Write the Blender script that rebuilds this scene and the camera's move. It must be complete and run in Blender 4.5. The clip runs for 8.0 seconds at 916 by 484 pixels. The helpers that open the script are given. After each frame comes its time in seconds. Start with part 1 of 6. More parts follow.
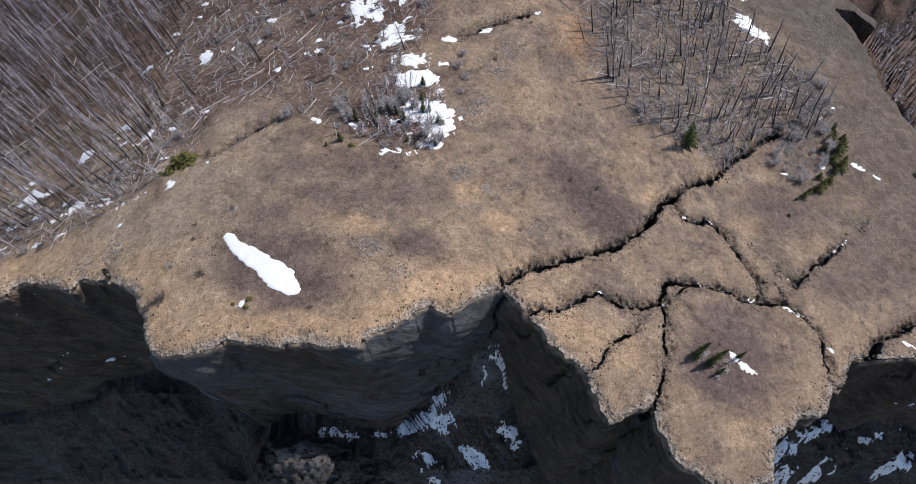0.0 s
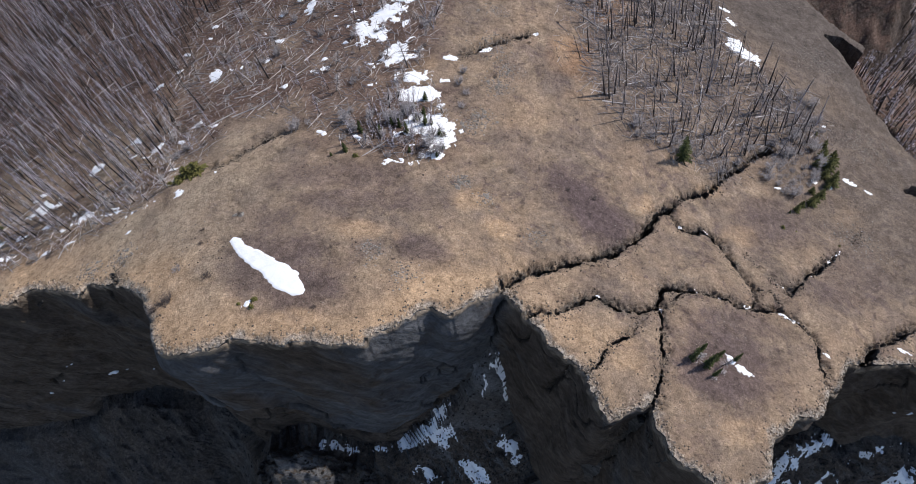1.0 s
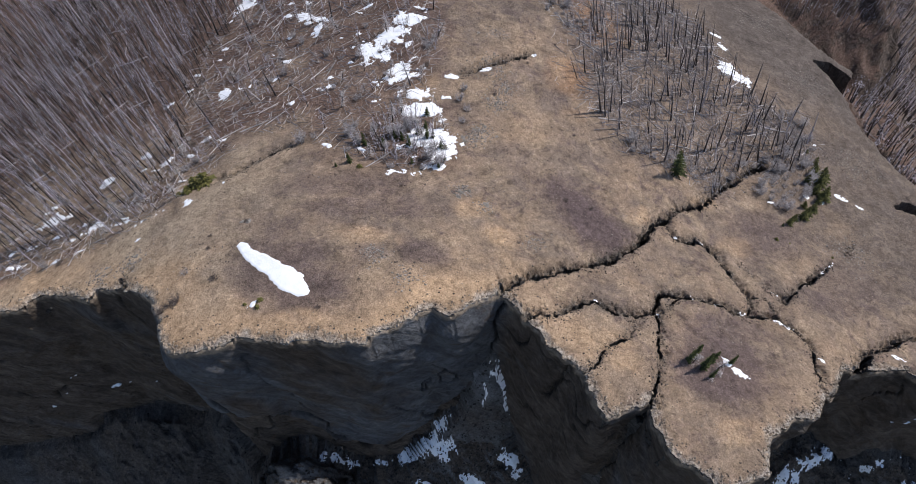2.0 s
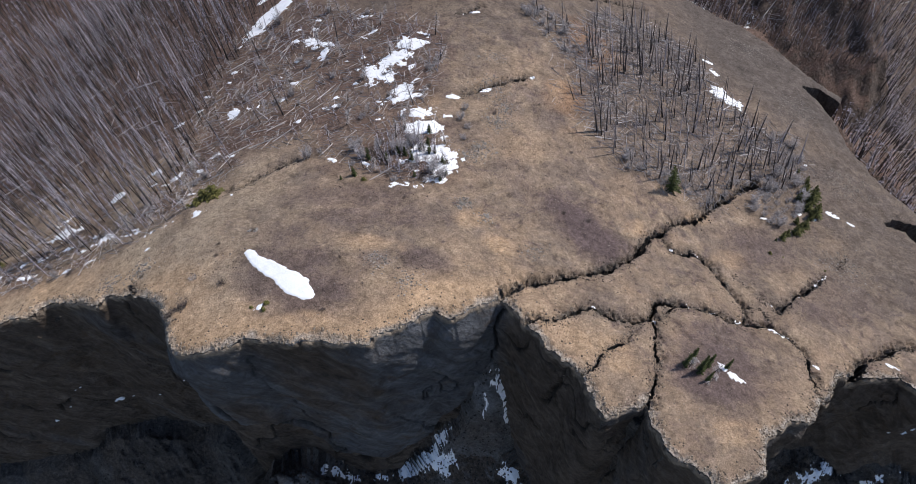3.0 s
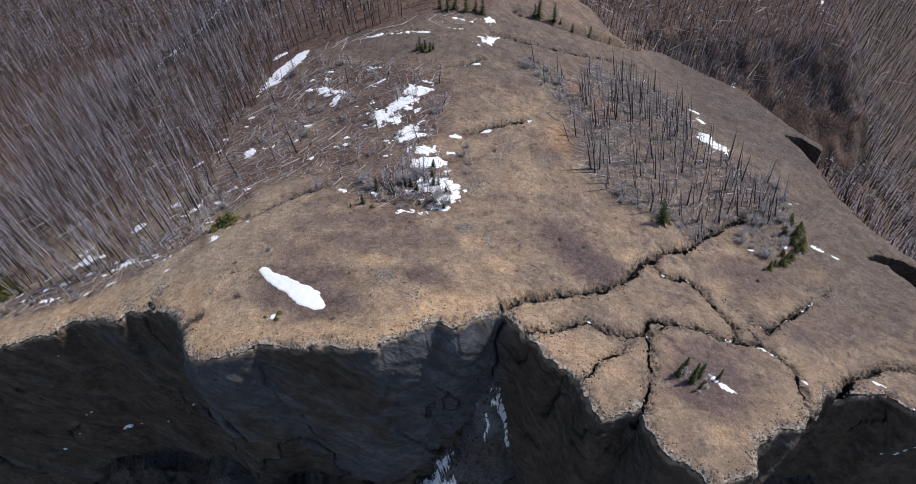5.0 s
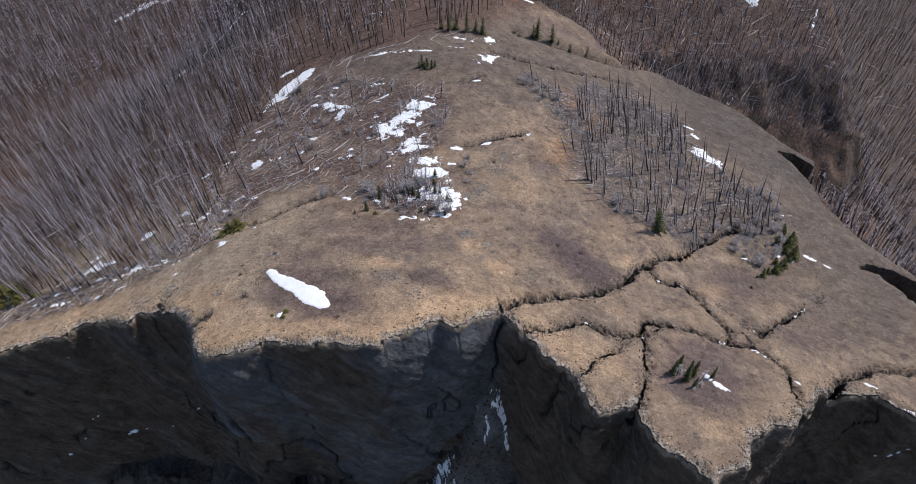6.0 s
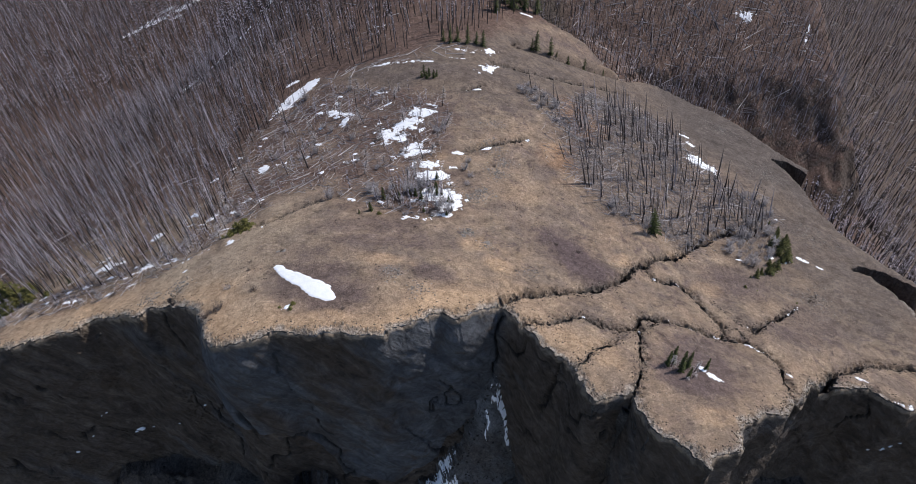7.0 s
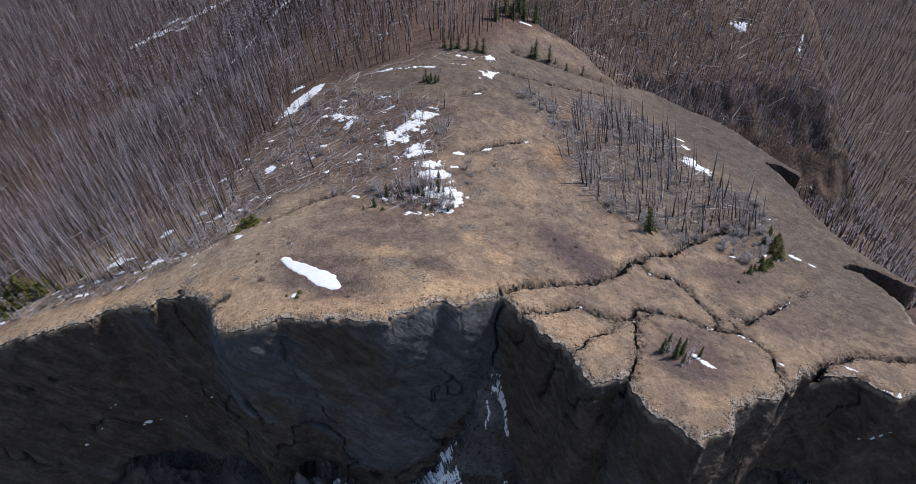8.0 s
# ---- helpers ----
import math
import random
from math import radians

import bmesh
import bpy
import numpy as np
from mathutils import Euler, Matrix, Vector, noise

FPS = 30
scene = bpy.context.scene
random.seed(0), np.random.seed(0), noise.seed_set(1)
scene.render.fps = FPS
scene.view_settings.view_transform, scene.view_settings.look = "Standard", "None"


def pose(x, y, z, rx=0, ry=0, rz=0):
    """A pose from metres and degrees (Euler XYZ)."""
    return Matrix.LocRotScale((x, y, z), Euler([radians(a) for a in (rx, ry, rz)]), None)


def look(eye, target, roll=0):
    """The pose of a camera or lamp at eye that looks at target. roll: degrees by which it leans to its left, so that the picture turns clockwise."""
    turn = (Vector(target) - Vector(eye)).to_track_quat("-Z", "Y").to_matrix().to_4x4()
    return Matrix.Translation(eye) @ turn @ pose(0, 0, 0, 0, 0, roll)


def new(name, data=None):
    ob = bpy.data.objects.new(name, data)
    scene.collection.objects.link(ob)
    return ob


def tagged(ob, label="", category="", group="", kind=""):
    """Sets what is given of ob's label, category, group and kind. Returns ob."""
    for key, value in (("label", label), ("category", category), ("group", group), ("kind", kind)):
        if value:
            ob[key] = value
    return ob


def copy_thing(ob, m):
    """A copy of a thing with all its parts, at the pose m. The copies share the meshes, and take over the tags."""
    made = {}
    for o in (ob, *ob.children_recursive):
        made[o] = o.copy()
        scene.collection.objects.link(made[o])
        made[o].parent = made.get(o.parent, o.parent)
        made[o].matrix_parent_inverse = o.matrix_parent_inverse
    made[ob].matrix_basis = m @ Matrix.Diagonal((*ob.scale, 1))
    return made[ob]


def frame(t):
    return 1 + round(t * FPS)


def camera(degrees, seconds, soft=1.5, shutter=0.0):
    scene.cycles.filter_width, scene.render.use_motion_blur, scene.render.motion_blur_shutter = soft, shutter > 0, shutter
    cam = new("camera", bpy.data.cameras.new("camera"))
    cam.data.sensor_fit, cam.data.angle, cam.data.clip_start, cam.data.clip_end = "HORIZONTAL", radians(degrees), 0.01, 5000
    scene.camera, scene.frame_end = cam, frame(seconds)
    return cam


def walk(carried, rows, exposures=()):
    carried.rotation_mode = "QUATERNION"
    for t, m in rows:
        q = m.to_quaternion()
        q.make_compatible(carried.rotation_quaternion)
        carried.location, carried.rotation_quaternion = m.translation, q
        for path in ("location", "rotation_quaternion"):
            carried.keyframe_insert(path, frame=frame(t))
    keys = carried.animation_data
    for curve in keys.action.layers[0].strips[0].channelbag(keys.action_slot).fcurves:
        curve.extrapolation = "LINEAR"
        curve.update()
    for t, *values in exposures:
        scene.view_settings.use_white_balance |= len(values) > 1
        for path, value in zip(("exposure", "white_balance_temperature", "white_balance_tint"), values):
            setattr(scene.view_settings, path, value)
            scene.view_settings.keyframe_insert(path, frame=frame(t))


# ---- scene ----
cam = camera(70.5, 8.0, soft=0.65)
METRES, EYE, TILT, LEAN, TURN = 50.0, 100.0, -65.0, 0.0, 0.0
ROWS = [
    (0.0, 0.0, 0.0, 0.0, 0.0, 0.0, -0.0),
    (0.5, -0.0003, -0.0246, -0.0564, 0.02, 1.68, -0.03),
    (1.0, -0.0006, -0.0497, -0.1134, 0.05, 3.34, -0.06),
    (1.5, -0.0012, -0.0748, -0.1712, 0.06, 4.98, -0.09),
    (3.0, -0.0066, -0.1518, -0.3448, 0.04, 9.99, -0.22),
    (3.5, -0.007, -0.178, -0.402, 0.05, 11.64, -0.26),
    (4.0, -0.0085, -0.2048, -0.4598, 0.07, 13.35, -0.3),
    (4.5, -0.0096, -0.23, -0.5138, 0.1, 14.89, -0.32),
    (6.0, -0.0118, -0.3066, -0.6796, 0.12, 18.64, -0.42),
    (6.5, -0.0124, -0.332, -0.7367, 0.14, 19.56, -0.44),
    (7.0, -0.0135, -0.3577, -0.7944, 0.16, 20.35, -0.46),
    (7.5, -0.0141, -0.3835, -0.8525, 0.18, 21.01, -0.48),
    (8.0, -0.0149, -0.4102, -0.9117, 0.2, 21.64, -0.5),
]
walk(cam, [(t, pose(0, 0, EYE, TILT, LEAN, TURN) @ pose(METRES * x, METRES * y, METRES * z, 90 + pitch, roll, yaw)) for t, x, y, z, yaw, pitch, roll in ROWS], [(0.0, -0.09, 6430.0, 13.2), (8.0, -0.18, 6340.0, 13.8)])

# ---- light ----
SUN_AZ, SUN_EL = 25.5, 50.0          # degrees from +x towards +y, and up
world = bpy.data.worlds.new("sky")
scene.world = world
world.use_nodes = True
wn = world.node_tree
sky = wn.nodes.new("ShaderNodeTexSky")
sky.sky_type = "NISHITA"
sky.sun_disc = False
sky.sun_elevation = radians(SUN_EL)
sky.sun_rotation = radians(90.0 - SUN_AZ)
sky.altitude = 1500.0
wn.links.new(sky.outputs[0], wn.nodes["Background"].inputs[0])
wn.nodes["Background"].inputs[1].default_value = 0.15
sun_data = bpy.data.lights.new("sun", "SUN")
sun_data.energy, sun_data.angle, sun_data.color = 4.1, radians(0.53), (1.0, 0.965, 0.91)
sun_way = Vector((math.cos(radians(SUN_EL)) * math.cos(radians(SUN_AZ)), math.cos(radians(SUN_EL)) * math.sin(radians(SUN_AZ)), math.sin(radians(SUN_EL))))
sun = new("sun", sun_data)
sun.matrix_world = look(sun_way * 400.0, (0, 0, 0))


# ---- numpy noise and small tools ----
def lattice_hash(i, j, seed):
    n = (i.astype(np.int64) * 374761393 + j.astype(np.int64) * 668265263 + seed * 974634541) & 0x7FFFFFFF
    n = ((n ^ (n >> 13)) * 1274126177) & 0x7FFFFFFF
    return ((n ^ (n >> 16)) & 0xFFFF) / 32767.5 - 1.0


def vnoise(x, y, seed=0):
    """Smooth value noise, -1 to 1, one cell a unit."""
    i, j = np.floor(x), np.floor(y)
    u, v = x - i, y - j
    u, v = u * u * u * (u * (u * 6 - 15) + 10), v * v * v * (v * (v * 6 - 15) + 10)
    a, b = lattice_hash(i, j, seed), lattice_hash(i + 1, j, seed)
    c, d = lattice_hash(i, j + 1, seed), lattice_hash(i + 1, j + 1, seed)
    return (a + (b - a) * u) * (1 - v) + (c + (d - c) * u) * v


def fbm(x, y, size, octaves=4, seed=0, gain=0.5):
    total, amp, norm = 0.0, 1.0, 0.0
    for k in range(octaves):
        s = 2.0 ** k / size
        c, sn = math.cos(0.6 * k), math.sin(0.6 * k)
        total = total + amp * vnoise((x * c - y * sn) * s + 17.3 * k, (x * sn + y * c) * s, seed + k)
        norm += amp
        amp *= gain
    return total / norm


def smooth(a, b, x):
    t = np.clip((x - a) / (b - a), 0.0, 1.0)
    return t * t * (3 - 2 * t)


def ramp(x, a, s):
    return s * np.logaddexp(0.0, (x - a) / s)


def line_distance(x, y, pts, reach=1e9):
    """Distance to a polyline, and how far along it (0 to 1) the nearest place is."""
    best, along = np.full(x.shape, 1e9), np.zeros(x.shape)
    p = np.array(pts, float)
    near = np.ones(x.shape, bool) if reach > 1e8 else (x > p[:, 0].min() - reach) & (x < p[:, 0].max() + reach) & (y > p[:, 1].min() - reach) & (y < p[:, 1].max() + reach)
    xs, ys = x[near], y[near]
    bd, ba = np.full(xs.shape, 1e9), np.zeros(xs.shape)
    lens = np.hypot(*(p[1:] - p[:-1]).T)
    run, total = 0.0, lens.sum()
    for (ax, ay), (bx, by), ln in zip(p[:-1], p[1:], lens):
        t = np.clip(((xs - ax) * (bx - ax) + (ys - ay) * (by - ay)) / max(ln * ln, 1e-9), 0, 1)
        d = np.hypot(xs - ax - t * (bx - ax), ys - ay - t * (by - ay))
        closer = d < bd
        bd[closer], ba[closer] = d[closer], ((run + t * ln) / total)[closer]
        run += ln
    best[near], along[near] = bd, ba
    return best, along


def above_line(x, y, pts):
    """How far a place lies to the north of a polyline, by the line's own x or y."""
    p = np.array(pts, float)
    best, over = np.full(x.shape, 1e9), np.zeros(x.shape)
    near = (x > p[:, 0].min() - 4) & (x < p[:, 0].max() + 4) & (y > p[:, 1].min() - 4) & (y < p[:, 1].max() + 4)
    xs, ys = x[near], y[near]
    bd, bo = np.full(xs.shape, 1e9), np.zeros(xs.shape)
    for (ax, ay), (bx, by) in zip(p[:-1], p[1:]):
        t = np.clip(((xs - ax) * (bx - ax) + (ys - ay) * (by - ay)) / max((bx - ax) ** 2 + (by - ay) ** 2, 1e-9), 0, 1)
        ox, oy = xs - ax - t * (bx - ax), ys - ay - t * (by - ay)
        d = np.hypot(ox, oy)
        closer = d < bd
        bd[closer], bo[closer] = d[closer], (oy + 0.5 * ox)[closer]
    over[near] = bo
    return over


def inside(x, y, pts):
    hit = np.zeros(x.shape, bool)
    for (ax, ay), (bx, by) in zip(pts, pts[1:] + pts[:1]):
        if ay != by:
            cross = ((ay > y) != (by > y)) & (x < (bx - ax) * (y - ay) / (by - ay) + ax)
            hit ^= cross
    return hit


# ---- the hill: height of the old surface ----
LIFT = [
    [-8.9, -7.7, -6.3, -4.8, -3.6, -2.8, -2.3, -0.3, 3.0, 2.7, 1.0],
    [-8.2, -7.6, -6.3, -3.4, 1.3, 1.7, -1.1, -1.6, 1.4, 0.7, 0.1],
    [-7.2, -6.6, -5.6, -2.6, 3.5, 2.2, -1.0, -2.0, -1.3, -0.1, 0.2],
    [-5.6, -4.2, -2.6, -0.9, 0.8, -1.7, -2.0, -0.5, 0.5, 1.8, 1.6],
    [-3.3, -1.6, -0.0, 0.5, -0.0, -1.0, 0.0, 2.2, 3.8, 5.3, 5.0],
    [-0.2, 1.1, 2.1, 2.0, 1.2, 0.4, 0.8, 2.1, 4.0, 5.9, 5.7],
    [3.6, 4.6, 5.0, 4.1, 2.5, 1.3, 0.7, 0.2, 1.1, 1.8, 1.3],
    [7.6, 8.8, 9.1, 6.7, 3.3, 1.5, 0.6, -1.1, -2.5, -3.9, -6.0]
]                                    # metres, on a lattice of 24 x 26 m from (-144, 0)


def lattice_weight(u):
    a = np.abs(u)
    return np.where(a < 1, (4 - 6 * a * a + 3 * a ** 3) / 6, np.where(a < 2, (2 - a) ** 3 / 6, 0.0))


def hill(x, y):
    east, west = ramp(x, 0.0, 12.0), ramp(-x, 20.0, 15.0)
    z = (1.014
         -0.2114 * (y - 70.0)
         +0.1480 * ramp(y, 70.0, 20.0)
         +0.0654 * ramp(y, 170.0, 25.0)
         -0.3240 * west
         +0.2170 * ramp(-x, 110.0, 25.0)
         -0.3793 * east
         +0.2605 * ramp(x, 75.0, 14.0)
         -0.0477 * east * np.tanh((y - 70.0) / 50.0)
         -0.1441 * west * np.tanh((y - 90.0) / 80.0)
         -0.3415 * np.exp(-((x - 70.0) / 45.0) ** 2 - ((y - 60.0) / 40.0) ** 2))
    z = z - 10.0 * smooth(150, 215, y) * smooth(-60, -130, x) - 7.0 * smooth(-95, -140, x)
    for j, row in enumerate(LIFT):
        wy = lattice_weight((y - 26.0 * j) / 26.0)
        for i, lift in enumerate(row):
            z = z + lift * wy * lattice_weight((x + 144.0 - 24.0 * i) / 24.0)
    return z


# rim of the scarp, from the west along the cliff, round the slabs and an added unseen block, up the east side and the
# ravine
RIM_WEST = [(-900, -40), (-300, 10), (-140, 33), (-102.3, 37.6), (-91, 39), (-86.8, 40.6), (-82.5, 40.8), (-81, 42.8), (-76, 42.8), (-70.2, 41), (-66.4, 39.2), (-65.9, 41.4), (-61.5, 41.2), (-56, 39.2), (-53, 37.4), (-51.8, 34.5), (-49.3, 31.8), (-47.8, 28.3), (-45.6, 26), (-42.5, 25.5), (-37.5, 26), (-34.6, 27.6), (-28.4, 26.6), (-24.2, 26.5), (-23.4, 27.4), (-20.4, 26.3), (-14.2, 26.4), (-13.4, 27.6), (-11.3, 28.8), (-7, 31.8), (-4.6, 33.2), (-1.4, 32.4), (1.5, 34.2), (6.4, 37.4)]
# (122, 23) to (124, 47): unseen plateau added to shade the scarp's foot
RIM_SLABS_AND_SHADE_BLOCK = [(8.5, 36.1), (9.9, 34.7), (11.6, 32.7), (13.7, 29.3), (15.4, 27), (19.2, 23.9), (21.3, 18.9), (22.4, 16.1), (25.6, 17.7), (29.8, 19.6), (29.6, 18.2), (29.9, 14.4), (30.9, 10.8), (34.2, 9.2), (36.6, 6.9), (38.6, 3.9), (40.3, 6.6), (45.8, 8.4), (47.3, 12.6), (48.8, 15), (52.1, 16.5), (53.6, 18), (59.5, 19), (62.7, 23.5), (64.8, 23.2), (66, 24.6), (69.5, 29.4), (73.6, 30.3), (76, 30), (83, 30.7), (89, 25.5), (94, 27.6), (122, 23), (150, 22), (154, 44), (124, 47)]
RIM_EAST = [(111.3, 53.3), (113.5, 63.5), (112.5, 69.8), (110, 75.5), (104.7, 77.7), (110, 79.6), (116, 77.8), (122.6, 71), (125, 72.5), (119.5, 80), (116, 87), (113.5, 92), (111, 101.4), (108.8, 106.7), (110, 118), (108.5, 127), (104.5, 135.5), (112, 137), (117, 131), (118.5, 135), (110, 144), (102.5, 160), (96, 171.5), (84, 179), (74, 186), (66, 194), (56, 199), (44, 201), (33, 203), (24, 212), (16, 235), (0, 330), (-60, 600), (-300, 3000), (-3000, 3000), (-3000, -300)]
RIM = RIM_WEST + RIM_SLABS_AND_SHADE_BLOCK + RIM_EAST

# half width, depth, line
CRACK_MAIN = (0.62, 7.0, [(6.4, 36.6), (11.7, 41.3), (17.5, 43.4), (23, 45.7), (28.9, 48.4), (32.8, 51.2), (37, 55.9), (39.2, 59.7), (44.2, 62.8), (46.8, 65.7), (51.8, 67.5), (56.2, 71.6), (61.5, 76.4), (68.6, 81.7), (73, 84.4)])
CRACK_SPUR = (0.24, 2.0, [(6.7, 37.0), (7.4, 38.4), (6.6, 40.2)])
CRACK_SLAB = (0.42, 4.5, [(9.6, 33.2), (16.5, 33.9), (19.2, 35.6), (21.5, 37.5), (23.6, 38.3), (25.9, 36.5), (28.9, 35.7), (34.4, 36.9), (35.8, 39.7), (37.1, 41.6), (40.7, 42.3), (44, 41.8), (47.9, 41.3), (49.6, 41.2), (50.4, 39.6), (53.0, 39.6), (56.5, 39.3), (59.4, 40.0)])
CRACK_UPRIGHT = (0.32, 4.0, [(35, 37), (34.6, 33.8), (33.8, 30), (32.9, 26.2), (31.7, 23.1), (30.6, 21), (30, 18.6)])
CRACK_WEDGE = (0.22, 2.5, [(36, 37.4), (38.2, 38.6), (39.4, 40.6), (41.2, 41.6)])
CRACK_FORK = (0.22, 2.5, [(18.4, 23.2), (19.7, 23.9), (22.2, 25), (23.5, 27.6), (25.8, 29.8), (28.6, 31.1), (30.2, 33.4), (30.6, 35.6)])
CRACK_NORTH = (0.38, 3.5, [(41.5, 61.4), (42.4, 60), (43.6, 57.2), (46.2, 56.4), (48.3, 57.4), (49.6, 56.3), (51.8, 54.5), (53.0, 50.8), (54.3, 48.6), (55.0, 45.8), (55.6, 44.2), (54.6, 40.2)])
CRACK_EAST = (0.3, 4.0, [(59.4, 40.0), (61.5, 38.6), (62.8, 37.2), (63.6, 35.6), (64.6, 34.0), (64.2, 31.6), (63.4, 30.0), (63.6, 27.8), (62.7, 25.3), (63.8, 22.6)])
CRACK_HAIR = (0.13, 0.9, [(56.6, 52.4), (58.0, 51.6), (58.7, 49.8)])
CRACK_HOOK = (0.24, 1.6, [(59.8, 47.9), (61.6, 46.4), (64.4, 45.0)])
CRACK_CHIP = (0.16, 1.2, [(55.8, 44.2), (58.6, 44.6), (60.3, 44.2), (60.0, 42.5), (60.5, 40.3)])
CRACK_ARM = (0.3, 2.0, [(63.2, 43.6), (64.8, 45.1), (68.9, 48.2), (74.0, 51.8), (79.1, 55.7)])
CRACK_TOP = (0.4, 1.2, [(-0.4, 128.4), (2.4, 130.5), (5.4, 133.6)])
CRACK_TIP = (0.15, 1.0, [(84.5, 59.6), (86.4, 61.6), (88.1, 62.6)])
CRACK_BLOCK = (0.6, 6.0, [(65, 23.4), (70, 27.6), (73.9, 30), (76.4, 32.8), (80.3, 34.8), (87, 37.6), (95, 38), (103, 38.8), (114, 40)])
CRACK_UPPER = (0.42, 2.0, [(-0.5, 95.8), (3.8, 98.4), (8.3, 101), (12, 102.8), (16.8, 105.8)])
CRACK_WOOD_EDGE = (0.45, 2.2, [(-48, 65.4), (-44.6, 66.1), (-42.3, 68.7), (-39.4, 71.2), (-35.2, 73.4), (-31.9, 74.4)])
CRACK_FAR = (0.45, 2.0, [(9, 152), (17, 151), (27, 152), (37, 154), (47, 158), (58, 161)])
CRACK_WEST = (0.22, 1.2, [(-60, 44), (-60.8, 42.4), (-58.6, 39.8)])
GULLY = [(18, 173), (31, 175), (45, 177.5), (60, 181), (70, 189)]
CRACKS = [CRACK_MAIN, CRACK_SPUR, CRACK_SLAB, CRACK_UPRIGHT, CRACK_WEDGE, CRACK_FORK, CRACK_NORTH, CRACK_EAST, CRACK_HAIR, CRACK_HOOK, CRACK_CHIP, CRACK_TOP, CRACK_ARM, CRACK_TIP, CRACK_BLOCK, CRACK_UPPER, CRACK_WOOD_EDGE, CRACK_FAR, CRACK_WEST]


def box_blur(a, n):
    """Mean over 2n + 1 cells both ways."""
    for axis in (0, 1):
        pad = [(0, 0), (0, 0)]
        pad[axis] = (n + 1, n)
        c = np.cumsum(np.pad(a, pad, mode="edge"), axis)
        size = a.shape[axis]
        a = (np.take(c, np.arange(2 * n + 1, 2 * n + 1 + size), axis) - np.take(c, np.arange(0, size), axis)) / (2 * n + 1)
    return a


def rim_out(x, y):
    """Distance outside the crumbling rim (negative on the hilltop)."""
    rx = x + 0.42 * fbm(x, y, 3.2, 3, 11, 0.6) + 0.65 * fbm(x, y, 1.5, 4, 12, 0.65)
    ry = y + 0.42 * fbm(x, y, 3.2, 3, 23, 0.6) + 0.65 * fbm(x, y, 1.5, 4, 24, 0.65)
    edge, _ = line_distance(rx, ry, RIM + RIM[:1])
    return np.where(inside(rx, ry, RIM), -edge, edge)


def far_spur(x, y):
    """The wooded spur across the ravine: a broken south face, a gentler back, a steep east flank."""
    up = y - 225.0 - 3.0 * fbm(x, y, 16.0, 4, 101, 0.6)
    z = -54.0 - 0.08 * (x - 104.0) + np.where(up < 0, 1.15 * up, 0.5 * np.minimum(up, 120.0))
    z = z - 2.0 * ramp(x - np.interp(y, [200, 207, 225, 245, 265, 300, 400], [176, 182, 178, 177, 174, 168, 165]) - 4.0 * fbm(x, y, 14.0, 4, 104), 0.0, 1.5)
    rough = smooth(8.0, -4.0, up) + smooth(172, 182, x)
    return z - (0.3 + rough) * 3.4 * np.abs(fbm(x + 0.4 * y, 0.4 * y, 12.0, 5, 102, 0.62)) + 2.2 * rough * fbm(x, y, 6.0, 5, 106, 0.6)


